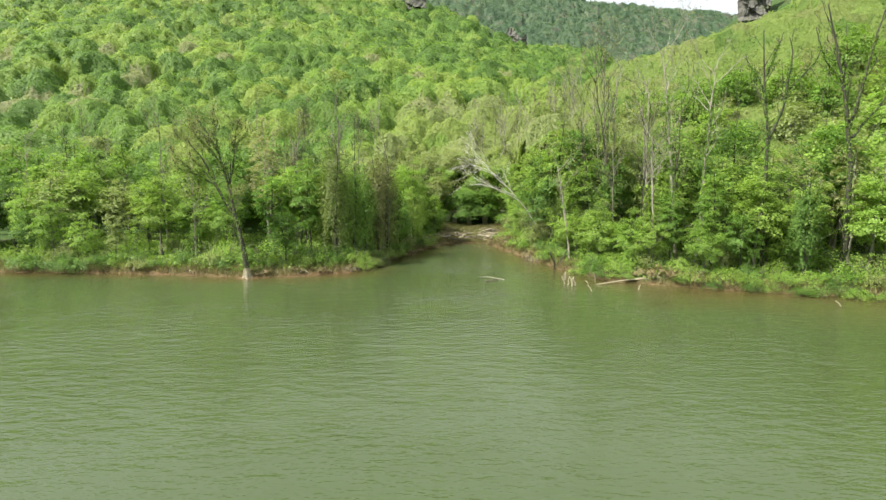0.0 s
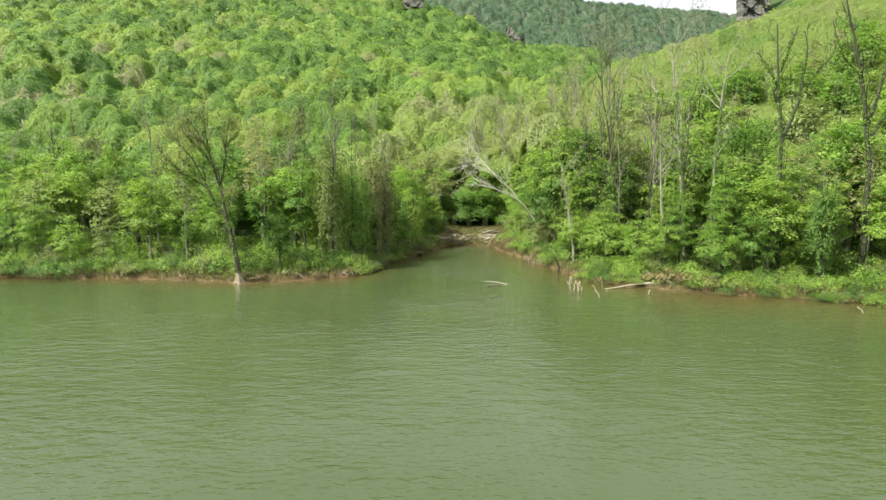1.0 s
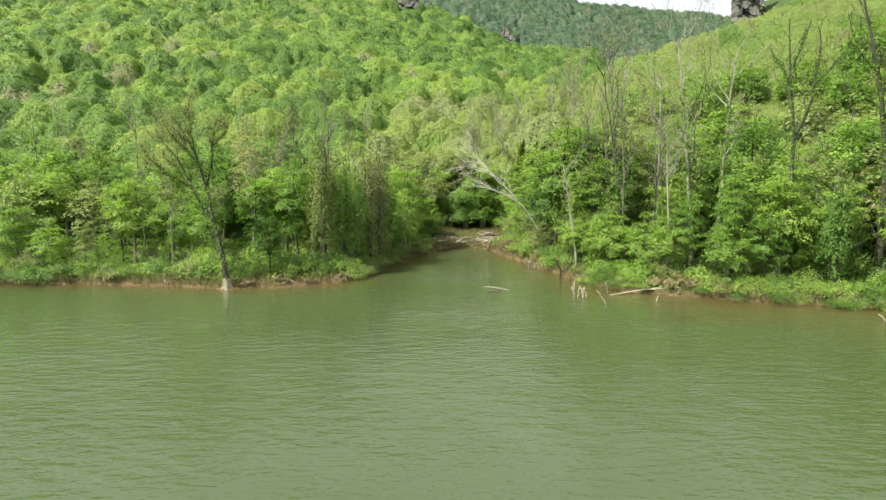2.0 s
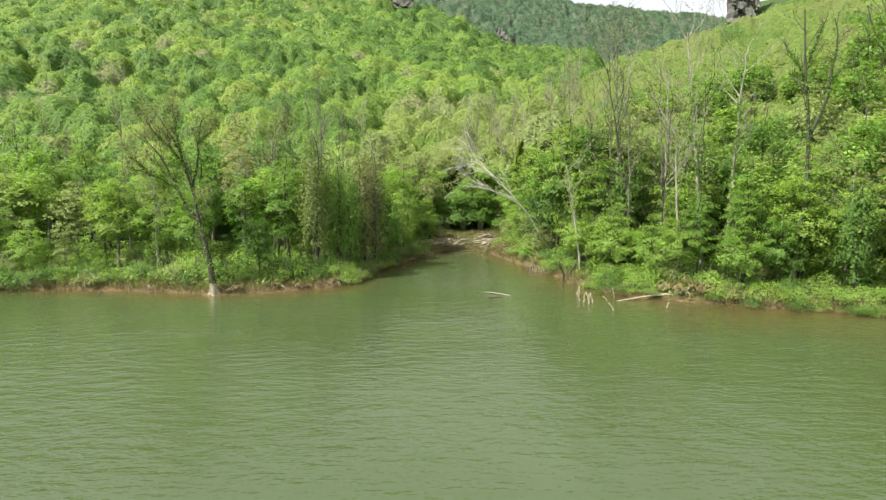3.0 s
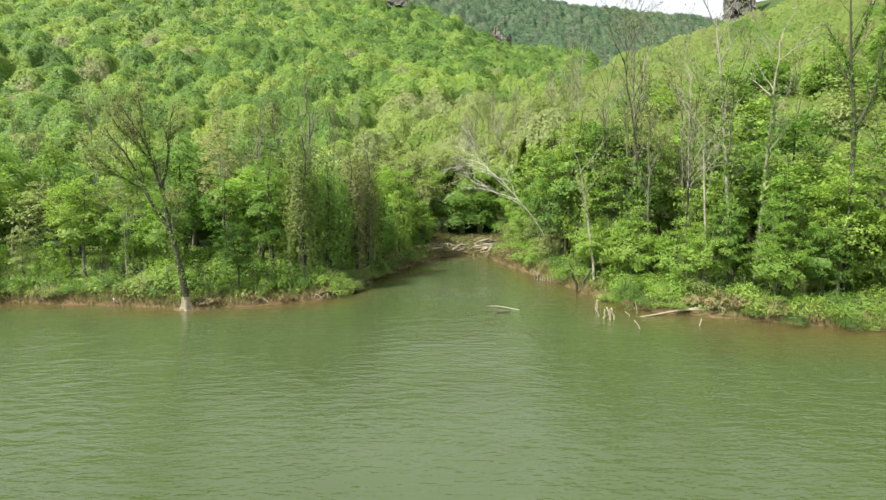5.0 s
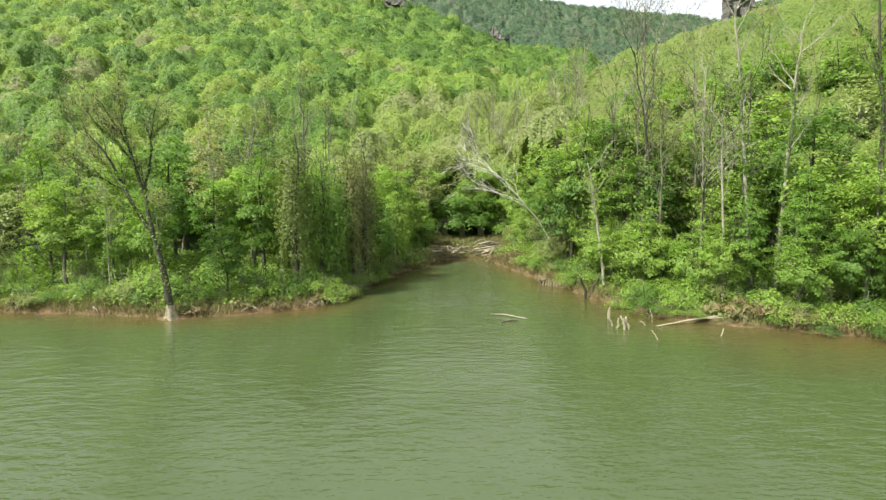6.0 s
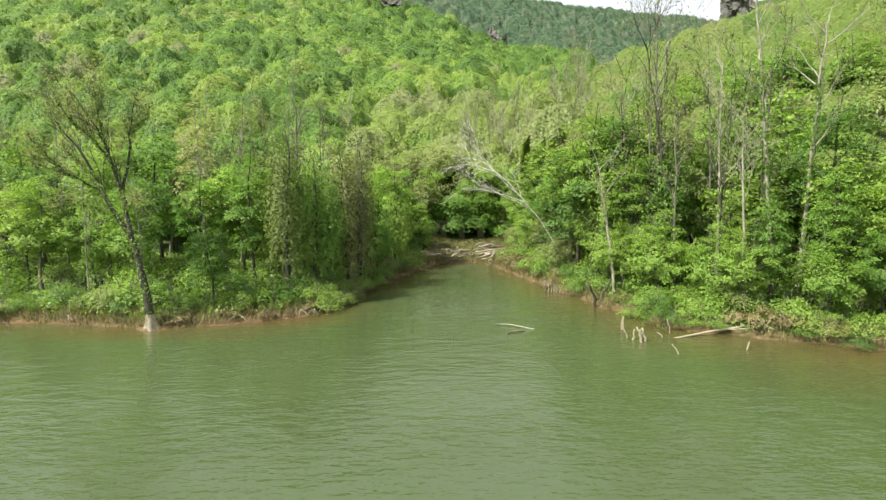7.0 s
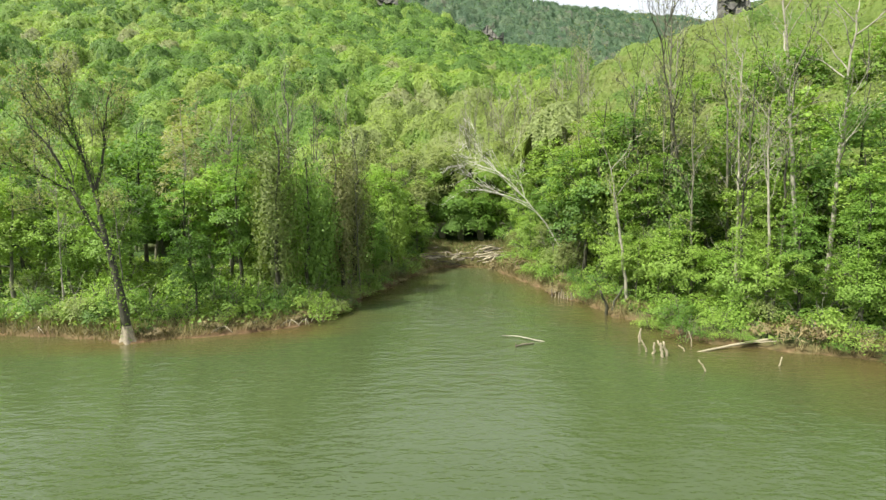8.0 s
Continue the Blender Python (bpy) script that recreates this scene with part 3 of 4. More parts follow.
leaning = stem_tree(41, [
    ([(0, 0, -0.3), (-0.1, 0, 1.0), (-0.57, 0, 4.7), (-1.2, 0, 6.9), (-2.5, 0.1, 8.6), (-3.1, 0.2, 9.7), (-3.7, 0.2, 11.4), (-4.4, 0.3, 12.8), (-5.3, 0.3, 13.9), (-6.3, 0.4, 15.1)], 0.36, 0.03, 5),
    ([(-1.15, 0, 6.8), (-1.5, 0.1, 8.2), (-1.55, 0.2, 9.5), (-1.9, 0.2, 10.6), (-2.2, 0.1, 11.7), (-2.6, 0, 13.6), (-3.7, -0.2, 15.7), (-4.7, -0.3, 17.2)], 0.20, 0.025, 8),
    ([(-1.75, 0.2, 9.6), (-1.45, 0.5, 11.4), (-1.3, 0.7, 12.8), (-1.1, 0.8, 15.4), (-0.4, 0.9, 17.3)], 0.12, 0.022, 8),
    ([(-1.1, 0.8, 14.2), (-0.5, 0.8, 14.9), (0.2, 0.7, 15.4), (0.7, 0.6, 16.3)], 0.055, 0.018, 4),
    ([(-2.55, 0, 13.2), (-2.7, -0.4, 15.4), (-2.8, -0.6, 16.9), (-2.6, -0.7, 18.5)], 0.085, 0.02, 7),
    ([(-2.2, 0.1, 11.8), (-3.0, 0.6, 13.0), (-4.1, 1.0, 13.8), (-5.0, 1.3, 15.0), (-6.1, 1.5, 16.7)], 0.085, 0.02, 7),
    ([(-2.4, 0, 12.4), (-3.2, -0.6, 13.8), (-4.2, -1.2, 15.0), (-5.0, -1.6, 16.4)], 0.075, 0.02, 6),
    ([(-3.3, 0.2, 10.1), (-4.0, -0.3, 10.7), (-4.8, -0.7, 11.2), (-5.8, -1.1, 11.6), (-7.0, -1.4, 12.1)], 0.085, 0.02, 7),
    ([(-5.0, -0.8, 11.3), (-5.8, -0.9, 12.2), (-6.7, -1.0, 13.0), (-7.6, -1.0, 14.1)], 0.05, 0.016, 5),
    ([(-3.6, 0.2, 11.0), (-4.6, 0.9, 11.9), (-5.8, 1.3, 12.6), (-7.0, 1.5, 13.4)], 0.06, 0.018, 5),
    ([(-2.0, 0.1, 8.1), (-3.2, -0.7, 8.9), (-4.4, -1.2, 9.1), (-5.6, -1.5, 8.9)], 0.055, 0.015, 6),
    ([(-1.5, 0.1, 8.6), (-0.7, -0.3, 9.2), (0.2, -0.5, 9.5)], 0.05, 0.015, 4)],
    bark_dark, "leaning tree with sparse young leaves and flared base", buds=6500, bud_size=0.13, leaf=leaf_bud, climbers=650)
f = np.linspace(0, 1, 6)
ang = np.linspace(0, 2 * np.pi, 18, endpoint=False)
skirt = 0.31 + 0.36 * (1 - f[:, None]) ** 1.6 * (1 + 0.4 * np.cos(5 * ang[None] + 0.6))
v = np.stack([skirt * np.cos(ang) - 0.13 * f[:, None], skirt * np.sin(ang), np.repeat(-0.35 + 1.35 * f[:, None], 18, 1)], -1).reshape(-1, 3)
i, j = np.arange(5)[:, None] * 18, np.arange(18)[None]
child("root_flare", mesh_np("root_flare", v, np.stack([i + j, i + (j + 1) % 18, i + 18 + (j + 1) % 18, i + 18 + j], -1).reshape(-1, 4), bark_base, True), leaning, "pale washed root flare")
leaning.matrix_basis = pose(-23.3, 62.6, 0.15)

# ---- tall bare trees on the right-hand bank ----
SNAGS = "tall bare trees on the bank"


def snag(seed, x, y, top, lean, radius, bark, label, fork=0.55, n=10, climbers=0, buds=700):
    rng = np.random.default_rng(seed)
    z = float(land(np.array([x]), np.array([y]))[0])
    h = top - z
    path = [(0, 0, -0.4), (0.35 * lean, 0, 0.35 * h), (0.7 * lean, 0.2, 0.65 * h), (lean, 0.2, 0.9 * h)]
    limbs = []
    for k in range(n):
        a, f = 2.4 * k + seed, rng.uniform(fork, 0.98)
        limbs.append((f, (math.cos(a) * 0.7, math.sin(a) * 0.7, 1.0), h * rng.uniform(0.12, 0.26), radius * rng.uniform(0.18, 0.36)))
    t = bare_tree(seed, path, radius, limbs, bark, label, SNAGS, buds=buds // 2, depth=2, climbers=climbers, forks=(2, 5))
    t.matrix_basis = pose(x, y, z)


snag(51, 24.0, 65.4, 27.0, -2.2, 0.20, bark_pale, "tall pale-barked bare tree on the bank", 0.5, 9, 800)
snag(52, 26.6, 66.5, 25.0, 1.2, 0.20, bark_pale, "pale bare tree with a wide forked top", 0.42, 11, 1100)
forked = stem_tree(53, [
    ([(0, 0, -0.4), (0.1, 0, 6.0), (0, 0, 12.6), (-0.25, 0, 16.6), (-0.6, 0.1, 20.6), (-0.9, 0.1, 24.0)], 0.30, 0.05, 6),
    ([(0.05, 0, 12.8), (0.7, -0.2, 15.2), (1.3, -0.3, 16.2), (1.5, -0.3, 18.6), (1.9, -0.4, 21.2), (1.4, -0.4, 23.2)], 0.17, 0.04, 5),
    ([(1.4, -0.3, 17.8), (2.8, -0.1, 19.3), (4.4, 0.1, 21.0), (5.2, 0.2, 22.8)], 0.10, 0.03, 4),
    ([(-0.35, 0, 17.8), (-1.4, 0.4, 20.0), (-2.5, 0.6, 21.6)], 0.08, 0.025, 3),
    ([(-0.5, 0, 19.4), (0.1, -0.5, 21.6), (0.6, -0.8, 23.6)], 0.08, 0.025, 3)],
    bark_dark, "dark forked bare tree clad with ivy", SNAGS, buds=260, climbers=800, twig=0.22)
forked.matrix_basis = pose(31.3, 61.6, float(land(np.array([31.3]), np.array([61.6]))[0]))
forked = stem_tree(54, [
    ([(0, 0, -0.4), (0.2, 0, 6.0), (0.1, 0, 11.5), (-0.7, 0, 16.5), (-1.5, 0.1, 20.5), (-2.8, 0.2, 25.5)], 0.36, 0.06, 6),
    ([(-0.3, 0, 14.0), (0.4, -0.3, 17.2), (0.9, -0.5, 20.6), (1.9, -0.7, 25.0)], 0.19, 0.04, 5),
    ([(0.1, 0, 13.2), (2.0, 0.4, 15.4), (4.2, 0.8, 17.8), (6.0, 1.0, 20.4)], 0.14, 0.03, 4),
    ([(-1.2, 0.1, 18.6), (-2.6, 0.6, 20.6), (-3.4, 0.9, 23.6)], 0.10, 0.03, 3)],
    bark_dark, "large dark ivy-clad bare tree with forked top", SNAGS, buds=260, climbers=1100, twig=0.22)
forked.matrix_basis = pose(37.3, 58.0, float(land(np.array([37.3]), np.array([58.0]))[0]))
snag(55, 19.6, 73.0, 25.0, -3.4, 0.18, bark_dark, "slender dark dead tree leaning over the wood", 0.50, 9)
snag(56, 18.4, 74.5, 28.0, -0.8, 0.17, bark_grey, "tall grey budding tree with a thin crown", 0.40, 13, 0, 900)
snag(58, 21.0, 64.0, 17.0, -0.5, 0.13, bark_pale, "thin pale trunk in the bank thicket", 0.50, 9)
snag(60, 13.2, 70.5, 13.0, -1.6, 0.15, bark_pale, "small white-barked bare tree above the bank", 0.35, 6)
snag(61, -19.0, 88.5, 21.5, 0.5, 0.26, bark_grey, "grey bare tree with a broad twiggy crown", 0.35, 11, 0, 500)
snag(62, -26.0, 92.0, 19.0, -0.5, 0.22, bark_grey, "grey budding tree in the bottomland wood", 0.35, 9, 0, 700)
snag(63, 10.0, 124.0, 20.0, 0.4, 0.22, bark_pale, "pale bare tree at the valley mouth", 0.35, 9)
snag(64, 14.5, 128.0, 21.0, -0.4, 0.22, bark_pale, "pale bare tree at the valley mouth", 0.35, 9)

slim = []
for k, bark in enumerate((bark_pale, bark_grey, bark_dark, bark_grey)):
    limbs = [(0.3 + 0.68 * ((j * 0.618) % 1), (math.cos(2.4 * j + k) * 0.6, math.sin(2.4 * j + k) * 0.6, 0.9), 1.5 + 1.3 * ((j * 0.37) % 1), 0.035) for j in range(11)]
    slim.append(bare_tree(300 + k, [(0, 0, -0.4), (0.2 - 0.1 * k, 0.1, 5.0), (0.5 - 0.35 * k, 0.2, 10.0), (0.6 - 0.5 * k, 0.2, 14.5)], 0.095, limbs, bark,
                          ("slim pale bare tree", "slim grey budding tree", "slim dark bare tree", "slim grey twiggy tree")[k] + " among the leafy trees", "slim bare trees of the wood",
                          buds=600 if k % 2 else 260, bud_size=0.13, depth=2, forks=(2, 5)))
rng = np.random.default_rng(66)
SLIM = [(15.5, 79, 1.2), (17.0, 73, 1.2), (20.6, 67.5, 1.15), (22.8, 74, 1.5), (20.0, 80, 1.5), (18.2, 70.2, 1.15), (24.8, 69.5, 1.3), (16.2, 76.5, 1.3), (22.0, 70.6, 1.35), (-9.6, 77.5, 0.75), (-10.2, 79.5, 0.7), (-27.5, 70, 0.7), (-33, 71, 0.8), (-16, 92, 1.2), (-22, 96, 1.1), (-12, 98, 1.2)]
for k, (px, py, s) in enumerate(SLIM):
    stand(slim[k % 4], at_place(px, py, 1.7 * k, s))
for k, (px, py) in enumerate(scatter(rng, -8, 30, 117, 152, 5.2, lambda x, y: np.abs(x - 0.1 * y) < 13)):
    stand(slim[k % 2], at_place(px, py, k, rng.uniform(1.0, 1.3)))
for k, (px, py) in enumerate(scatter(rng, -75, 30, 92, 150, 15.0, lambda x, y: (shore_distance(x, y) > 14) & (np.abs(x - 2) > 6))):
    stand(slim[k % 2 * 2 + (k // 2) % 2], at_place(px, py, k, rng.uniform(1.0, 1.35)))

# ---- fallen bleached tree leaning over the cove ----
fallen = bare_tree(71, [(3.0, 0.6, -4.8), (0, 0, 0), (-2.3, -0.5, 2.7), (-3.9, -0.8, 4.5), (-5.2, -1.0, 5.7)], 0.095, [
    (0.36, (-1.0, -0.2, 0.70), 7.0, 0.06), (0.46, (-1.0, -0.3, 0.45), 7.6, 0.06), (0.56, (-1.0, 0.1, 0.65), 7.0, 0.06), (0.42, (-1.0, -0.5, 0.25), 7.0, 0.055),
    (0.64, (-1.0, -0.2, 0.35), 6.2, 0.055), (0.75, (-1.0, 0.0, 0.60), 5.6, 0.055), (0.85, (-1.0, -0.4, 0.35), 5.0, 0.05), (0.95, (-1.0, 0.1, 0.55), 4.4, 0.05), (0.52, (-0.25, 0.1, 1.0), 2.8, 0.045)],
    wood_silver, "bleached dead tree fallen at a slant over the cove", depth=2, flare=1.0, forks=(3, 6), lift=0.0)
fallen.matrix_basis = pose(9.6, 88.0, 6.2)

# ---- bushes of the banks ----
HEDGE = "bushes along the bank"
bushes = [
    bush(81, 1.5, 1.9, 1350, 0.085, leaf_fresh, "bright green leafy bush on the bank", HEDGE),
    bush(82, 1.3, 1.6, 1300, 0.083, leaf_green, "mid green bush on the bank", HEDGE),
    bush(83, 1.6, 1.4, 1350, 0.085, leaf_fresh, "low spreading bright green thicket", HEDGE),
    bush(84, 1.2, 1.8, 1200, 0.083, leaf_olive, "olive green bush on the bank", HEDGE),
    bush(85, 1.4, 1.7, 1300, 0.083, leaf_deep, "dark green bush overhanging the water", HEDGE),
    bush(86, 1.2, 0.8, 600, 0.24, straw, "dry brown thicket at the water's edge", HEDGE, 14, 0.2, 1.3),
]
def beside_log(x, y):
    """Whether a place is too near the bleached log for a bush."""
    f = min(max((x - 13.5) / 6.6, 0), 1)
    return math.hypot(x - 13.5 - 6.6 * f, y - 58.8 - 1.2 * f) < (1.9 if y < 58.8 + 0.18 * (x - 13.5) else 0.6)


rng = np.random.default_rng(8)
for px, py in scatter(rng, -56, 43, 42, 100, 2.15, lambda x, y: (lambda d: (d > np.where(x > 12, -0.7, np.where(x < -11, 0.55, -0.1))) & (d < 4.4))(shore_distance(x, y))):
    if math.hypot(px + 23.3, py - 62.6) < 1.3 or math.hypot(px - 12.2, py - 68.6) < 3.0 or beside_log(px, py):
        continue
    d = float(shore_distance(np.array([px]), np.array([py]))[0])
    if py > 74 and -9 < px < 11 and d < 3:
        w = [0.05, 0.05, 0.1, 0.15, 0.0, 0.65]
    elif px < 0:
        w = [0.05, 0.12, 0.06, 0.17, 0.12, 0.48] if d < 1.6 else [0.14, 0.30, 0.12, 0.16, 0.18, 0.10]
    else:
        w = [0.16, 0.32, 0.14, 0.12, 0.18, 0.08]
    s = np.interp(d, [0.2, 4.4], [0.95, 1.65] if px < 0 else [1.1, 1.75]) * rng.uniform(0.8, 1.2)
    m = at_place(px, py, rng.uniform(0, 6.28), s, rng.uniform(0.8, 1.2))
    if px < 0 and d < 1.4:
        m = m @ Matrix.Diagonal((1.1, 1.1, 0.7, 1))
    m.translation.z = max(m.translation.z, -0.05)
    stand(bushes[rng.choice(6, p=w)], m)
for k, px, py, s in ((5, 20.6, 59.5, 1.6), (5, 21.9, 58.9, 1.5), (5, 23.4, 57.7, 1.3), (5, 18.9, 60.6, 1.2), (3, 10.7, 86.6, 2.1), (3, 11.9, 85.4, 2.3), (1, 10.0, 88.6, 2.0), (3, 12.4, 87.4, 2.4), (1, -17.2, 67.3, 1.7), (4, -15.6, 68.6, 1.6), (1, -13.4, 69.0, 1.6), (4, -18.8, 67.6, 1.7), (1, -12.6, 70.0, 1.6), (0, -26.5, 66.5, 1.7), (2, -29.0, 67.0, 1.7)):
    stand(bushes[k], at_place(px, py, 1.9 * px, s, 1.1))
for px, py, s in ((-45.6, 66.3, 2.0), (-43.4, 66.5, 1.7), (-47.6, 66.6, 1.8), (-52.5, 67.4, 1.9), (-50.0, 67.0, 1.5), (-9.6, 80.5, 1.6), (-8.7, 84.2, 1.6), (-7.2, 88.6, 1.5)):
    stand(bushes[4], at_place(px, py, 1.3 * px, s, 0.9))
for k, (px, py) in enumerate(((-11.6, 68.4), (-10.7, 70.6), (-10.3, 72.8), (-10.0, 75.0), (-9.7, 77.4), (-9.2, 79.6), (-8.9, 82.2), (-8.3, 85.8), (-6.9, 90.2), (-5.6, 92.8))):
    stand(bushes[(0, 1, 4, 3)[k % 4]], at_place(px, py, 2.3 * k, 1.25 + 0.3 * math.sin(3 * k), 0.95))
rng = np.random.default_rng(12)
for px, py in scatter(rng, 12, 44, 44, 67, 1.75, lambda x, y: (lambda d: (d > -0.75) & (d < 0.7))(shore_distance(x, y))):
    if beside_log(px, py) or math.hypot(px - 12.2, py - 68.6) < 3.0:
        continue
    m = at_place(px, py, rng.uniform(0, 6.28), rng.uniform(0.75, 1.05), rng.uniform(0.6, 0.9))
    m.translation.z = max(m.translation.z, 0.0)
    stand(bushes[rng.choice([0, 1, 2, 3, 4], p=[0.14, 0.30, 0.14, 0.16, 0.26])], m)
rng = np.random.default_rng(9)
for px, py in scatter(rng, -54, 44, 44, 90, 4.3, lambda x, y: (lambda d: (d > 5.0) & (d < 14))(shore_distance(x, y))):
    k = rng.choice(5, p=[0.32, 0.3, 0.2, 0.08, 0.1])
    stand(bushes[k], at_place(px, py, rng.uniform(0, 6.28), rng.uniform(1.3, 2.1), rng.uniform(0.9, 1.3)))

for px, py in scatter(rng, -5, 9, 104, 110, 2.2, lambda x, y: (shore_distance(x, y) > 2.5) & (np.abs(x - 2.3) > 4.6)):
    stand(bushes[5 if rng.uniform() < 0.65 else 3], at_place(px, py, rng.uniform(0, 6.28), rng.uniform(0.6, 0.95), rng.uniform(0.5, 0.8)))
for px, py in scatter(rng, -14, 17, 98, 111, 2.8, lambda x, y: (np.abs(x - 2.3) > 5.2) & (shore_distance(x, y) > 2.0)):
    k = rng.choice(6, p=[0.2, 0.25, 0.1, 0.2, 0.2, 0.05])
    stand(bushes[k], at_place(px, py, rng.uniform(0, 6.28), rng.uniform(1.2, 2.2), rng.uniform(0.9, 1.3)))

# ---- woods of the hillsides ----
def patches(rng, x, y, cell):
    """Soft random unevenness, 0 to 1, with lumps about cell metres wide."""
    gx, gy = (x - x.min()) / cell, (y - y.min()) / cell
    table = rng.uniform(0, 1, (int(gy.max()) + 2, int(gx.max()) + 2))
    i, j = gy.astype(int), gx.astype(int)
    u, w = gx - j, gy - i
    u, w = u * u * (3 - 2 * u), w * w * (3 - 2 * w)
    return (table[i, j] * (1 - u) + table[i, j + 1] * u) * (1 - w) + (table[i + 1, j] * (1 - u) + table[i + 1, j + 1] * u) * w


def woods(name, seed, spots, tints, step, leaves, size, mats, label, spread=(4.4, 7.4), domes=(4.6, 8.0), lift=(6.0, 11.0), lump=1.0):
    """A wood too large to count: a closed canopy of merging, lobed crowns, each with a tint of its own, and the leaf sprays that fray it."""
    rng = np.random.default_rng(seed)
    pad = spread[1] + step
    gx = np.arange(spots[:, 0].min() - pad, spots[:, 0].max() + pad, step)
    gy = np.arange(spots[:, 1].min() - pad, spots[:, 1].max() + pad, step)
    x, y = np.meshgrid(gx, gy)
    x, y = x + rng.uniform(-0.35, 0.35, x.shape) * step, y + rng.uniform(-0.35, 0.35, x.shape) * step
    z, tone, near = np.full(x.shape, -1e9), np.full(x.shape, 0.3), np.zeros(x.shape, bool)
    base = land(spots[:, 0], spots[:, 1])
    stems = []
    for (px, py), pz, tint in zip(spots, base, tints):
        r, h, up = rng.uniform(*spread), rng.uniform(*domes), pz + rng.uniform(*lift)
        i0, i1 = np.searchsorted(gy, (py - 1.5 * r, py + 1.5 * r))
        j0, j1 = np.searchsorted(gx, (px - 1.5 * r, px + 1.5 * r))
        dx, dy = x[i0:i1, j0:j1] - px, y[i0:i1, j0:j1] - py
        a, ph = np.arctan2(dy, dx), rng.uniform(0, 6.28, 3)
        edge = r * (1 + 0.13 * np.sin(3 * a + ph[0]) + 0.09 * np.sin(5 * a + ph[1]) + 0.06 * np.sin(8 * a + ph[2]))
        q = np.hypot(dx, dy) / edge
        near[i0:i1, j0:j1] |= q < 1.5
        dome = np.where(q < 1, up - 0.5 * h + h * np.clip(1 - q ** 2.2, 0, 1) ** 0.75, -1e9)
        better = dome > z[i0:i1, j0:j1]
        z[i0:i1, j0:j1] = np.where(better, dome, z[i0:i1, j0:j1])
        tone[i0:i1, j0:j1] = np.where(better, tint, tone[i0:i1, j0:j1])
        stems.append(tube([(px, py, pz - 0.5), (px, py, pz + 3), (px + 0.3, py, up)], (0.28, 0.22, 0.08), 4))
    z = np.where((z < -1e6) & near & (shore_distance(x, y) > 22), land(x, y) + 0.75 * lift[0], z)
    n1, n2 = patches(rng, x, y, 2.2 * lump), patches(rng, x, y, 1.0 * lump)
    z = z + lump * (1.5 * (1 - np.abs(2 * n1 - 1)) + 0.7 * n2) + 0.16 * step * rng.normal(size=z.shape)
    nx = len(gx)
    i = np.arange(len(gy) - 1)[:, None] * nx + np.arange(nx - 1)[None]
    quads = np.stack([i, i + 1, i + 1 + nx, i + nx], -1).reshape(-1, 4)
    v = np.stack([x.ravel(), y.ravel(), z.ravel()], 1)
    quads = quads[v[quads][:, :, 2].min(1) > -1e6]
    keep, inverse = np.unique(quads, return_inverse=True)
    v, tone, quads = v[keep], tone.ravel()[keep], inverse.reshape(-1, 4)
    face_tone = tone[quads[:, 0]]
    corner = v[quads]
    normal = np.cross(corner[:, 2] - corner[:, 0], corner[:, 3] - corner[:, 1])
    area = np.linalg.norm(normal, axis=1)
    normal = unit(normal)
    me = mesh_np(name, v, quads, mats[0], True)
    float_layer(me, "tint", face_tone, "FACE")
    tagged(new(name, me), label, "woods", kind="stuff")
    k = rng.choice(len(quads), leaves, p=area / area.sum())
    a, b = rng.uniform(0, 1, (2, leaves, 1))
    c = corner[k]
    p = (c[:, 0] * (1 - a) + c[:, 1] * a) * (1 - b) + (c[:, 3] * (1 - a) + c[:, 2] * a) * b
    p += normal[k] * (size * rng.exponential(0.45, leaves))[:, None]
    tilt = unit(normal[k] + np.array([0, 0, 0.25]) + 0.55 * rng.normal(size=p.shape))
    soft = unit(normal[k] + 0.55 * tilt + np.array([0, 0, 0.25]))
    lv, lf = leaf_blades(rng, p, tilt, size, 0.25, 1.0)
    me = mesh_np(name + "_leaves", lv, lf, mats[1], True, soft)
    float_layer(me, "tint", np.clip(face_tone[k] + 0.05 * rng.normal(size=leaves), 0, 1), "FACE")
    tagged(new(name + "_leaves", me), label.replace("woods", "leaves of the woods"), "woods", kind="stuff")
    tagged(new(name + "_trunk_mass", mesh_np(name + "_trunk_mass", *join(stems), bark_grey, True)), "grey trunks standing under the hillside crowns", "woods", kind="stuff")


# Keeps the woods inside the wedge of land the camera looks over.
def in_view_wedge(x, y):
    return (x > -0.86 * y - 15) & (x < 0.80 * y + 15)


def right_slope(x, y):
    return in_view_wedge(x, y) & (x > 0.13 * y + 5) & (y < 192)


# Leaves out trees the right-hand crest hides from the camera.
def seen_slope(x, y):
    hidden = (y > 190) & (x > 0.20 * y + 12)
    return in_view_wedge(x, y) & ~hidden & ~right_slope(x, y)


def tints_for(rng, s):
    t = np.clip(0.30 - 0.16 * np.interp(s[:, 0], [-130, -20], [0, 1]) + 0.20 * rng.normal(size=len(s)) + 0.14 * ripple(s[:, 0], s[:, 1], 0.03), 0.08, 0.90)
    valley = (np.abs(s[:, 0] - 0.1 * s[:, 1]) < 30) & (s[:, 1] < 175)
    t = np.where(valley, rng.uniform(0.68, 0.90, len(s)), t)
    return np.where(rng.uniform(size=len(s)) < 0.05, 0.95, t)


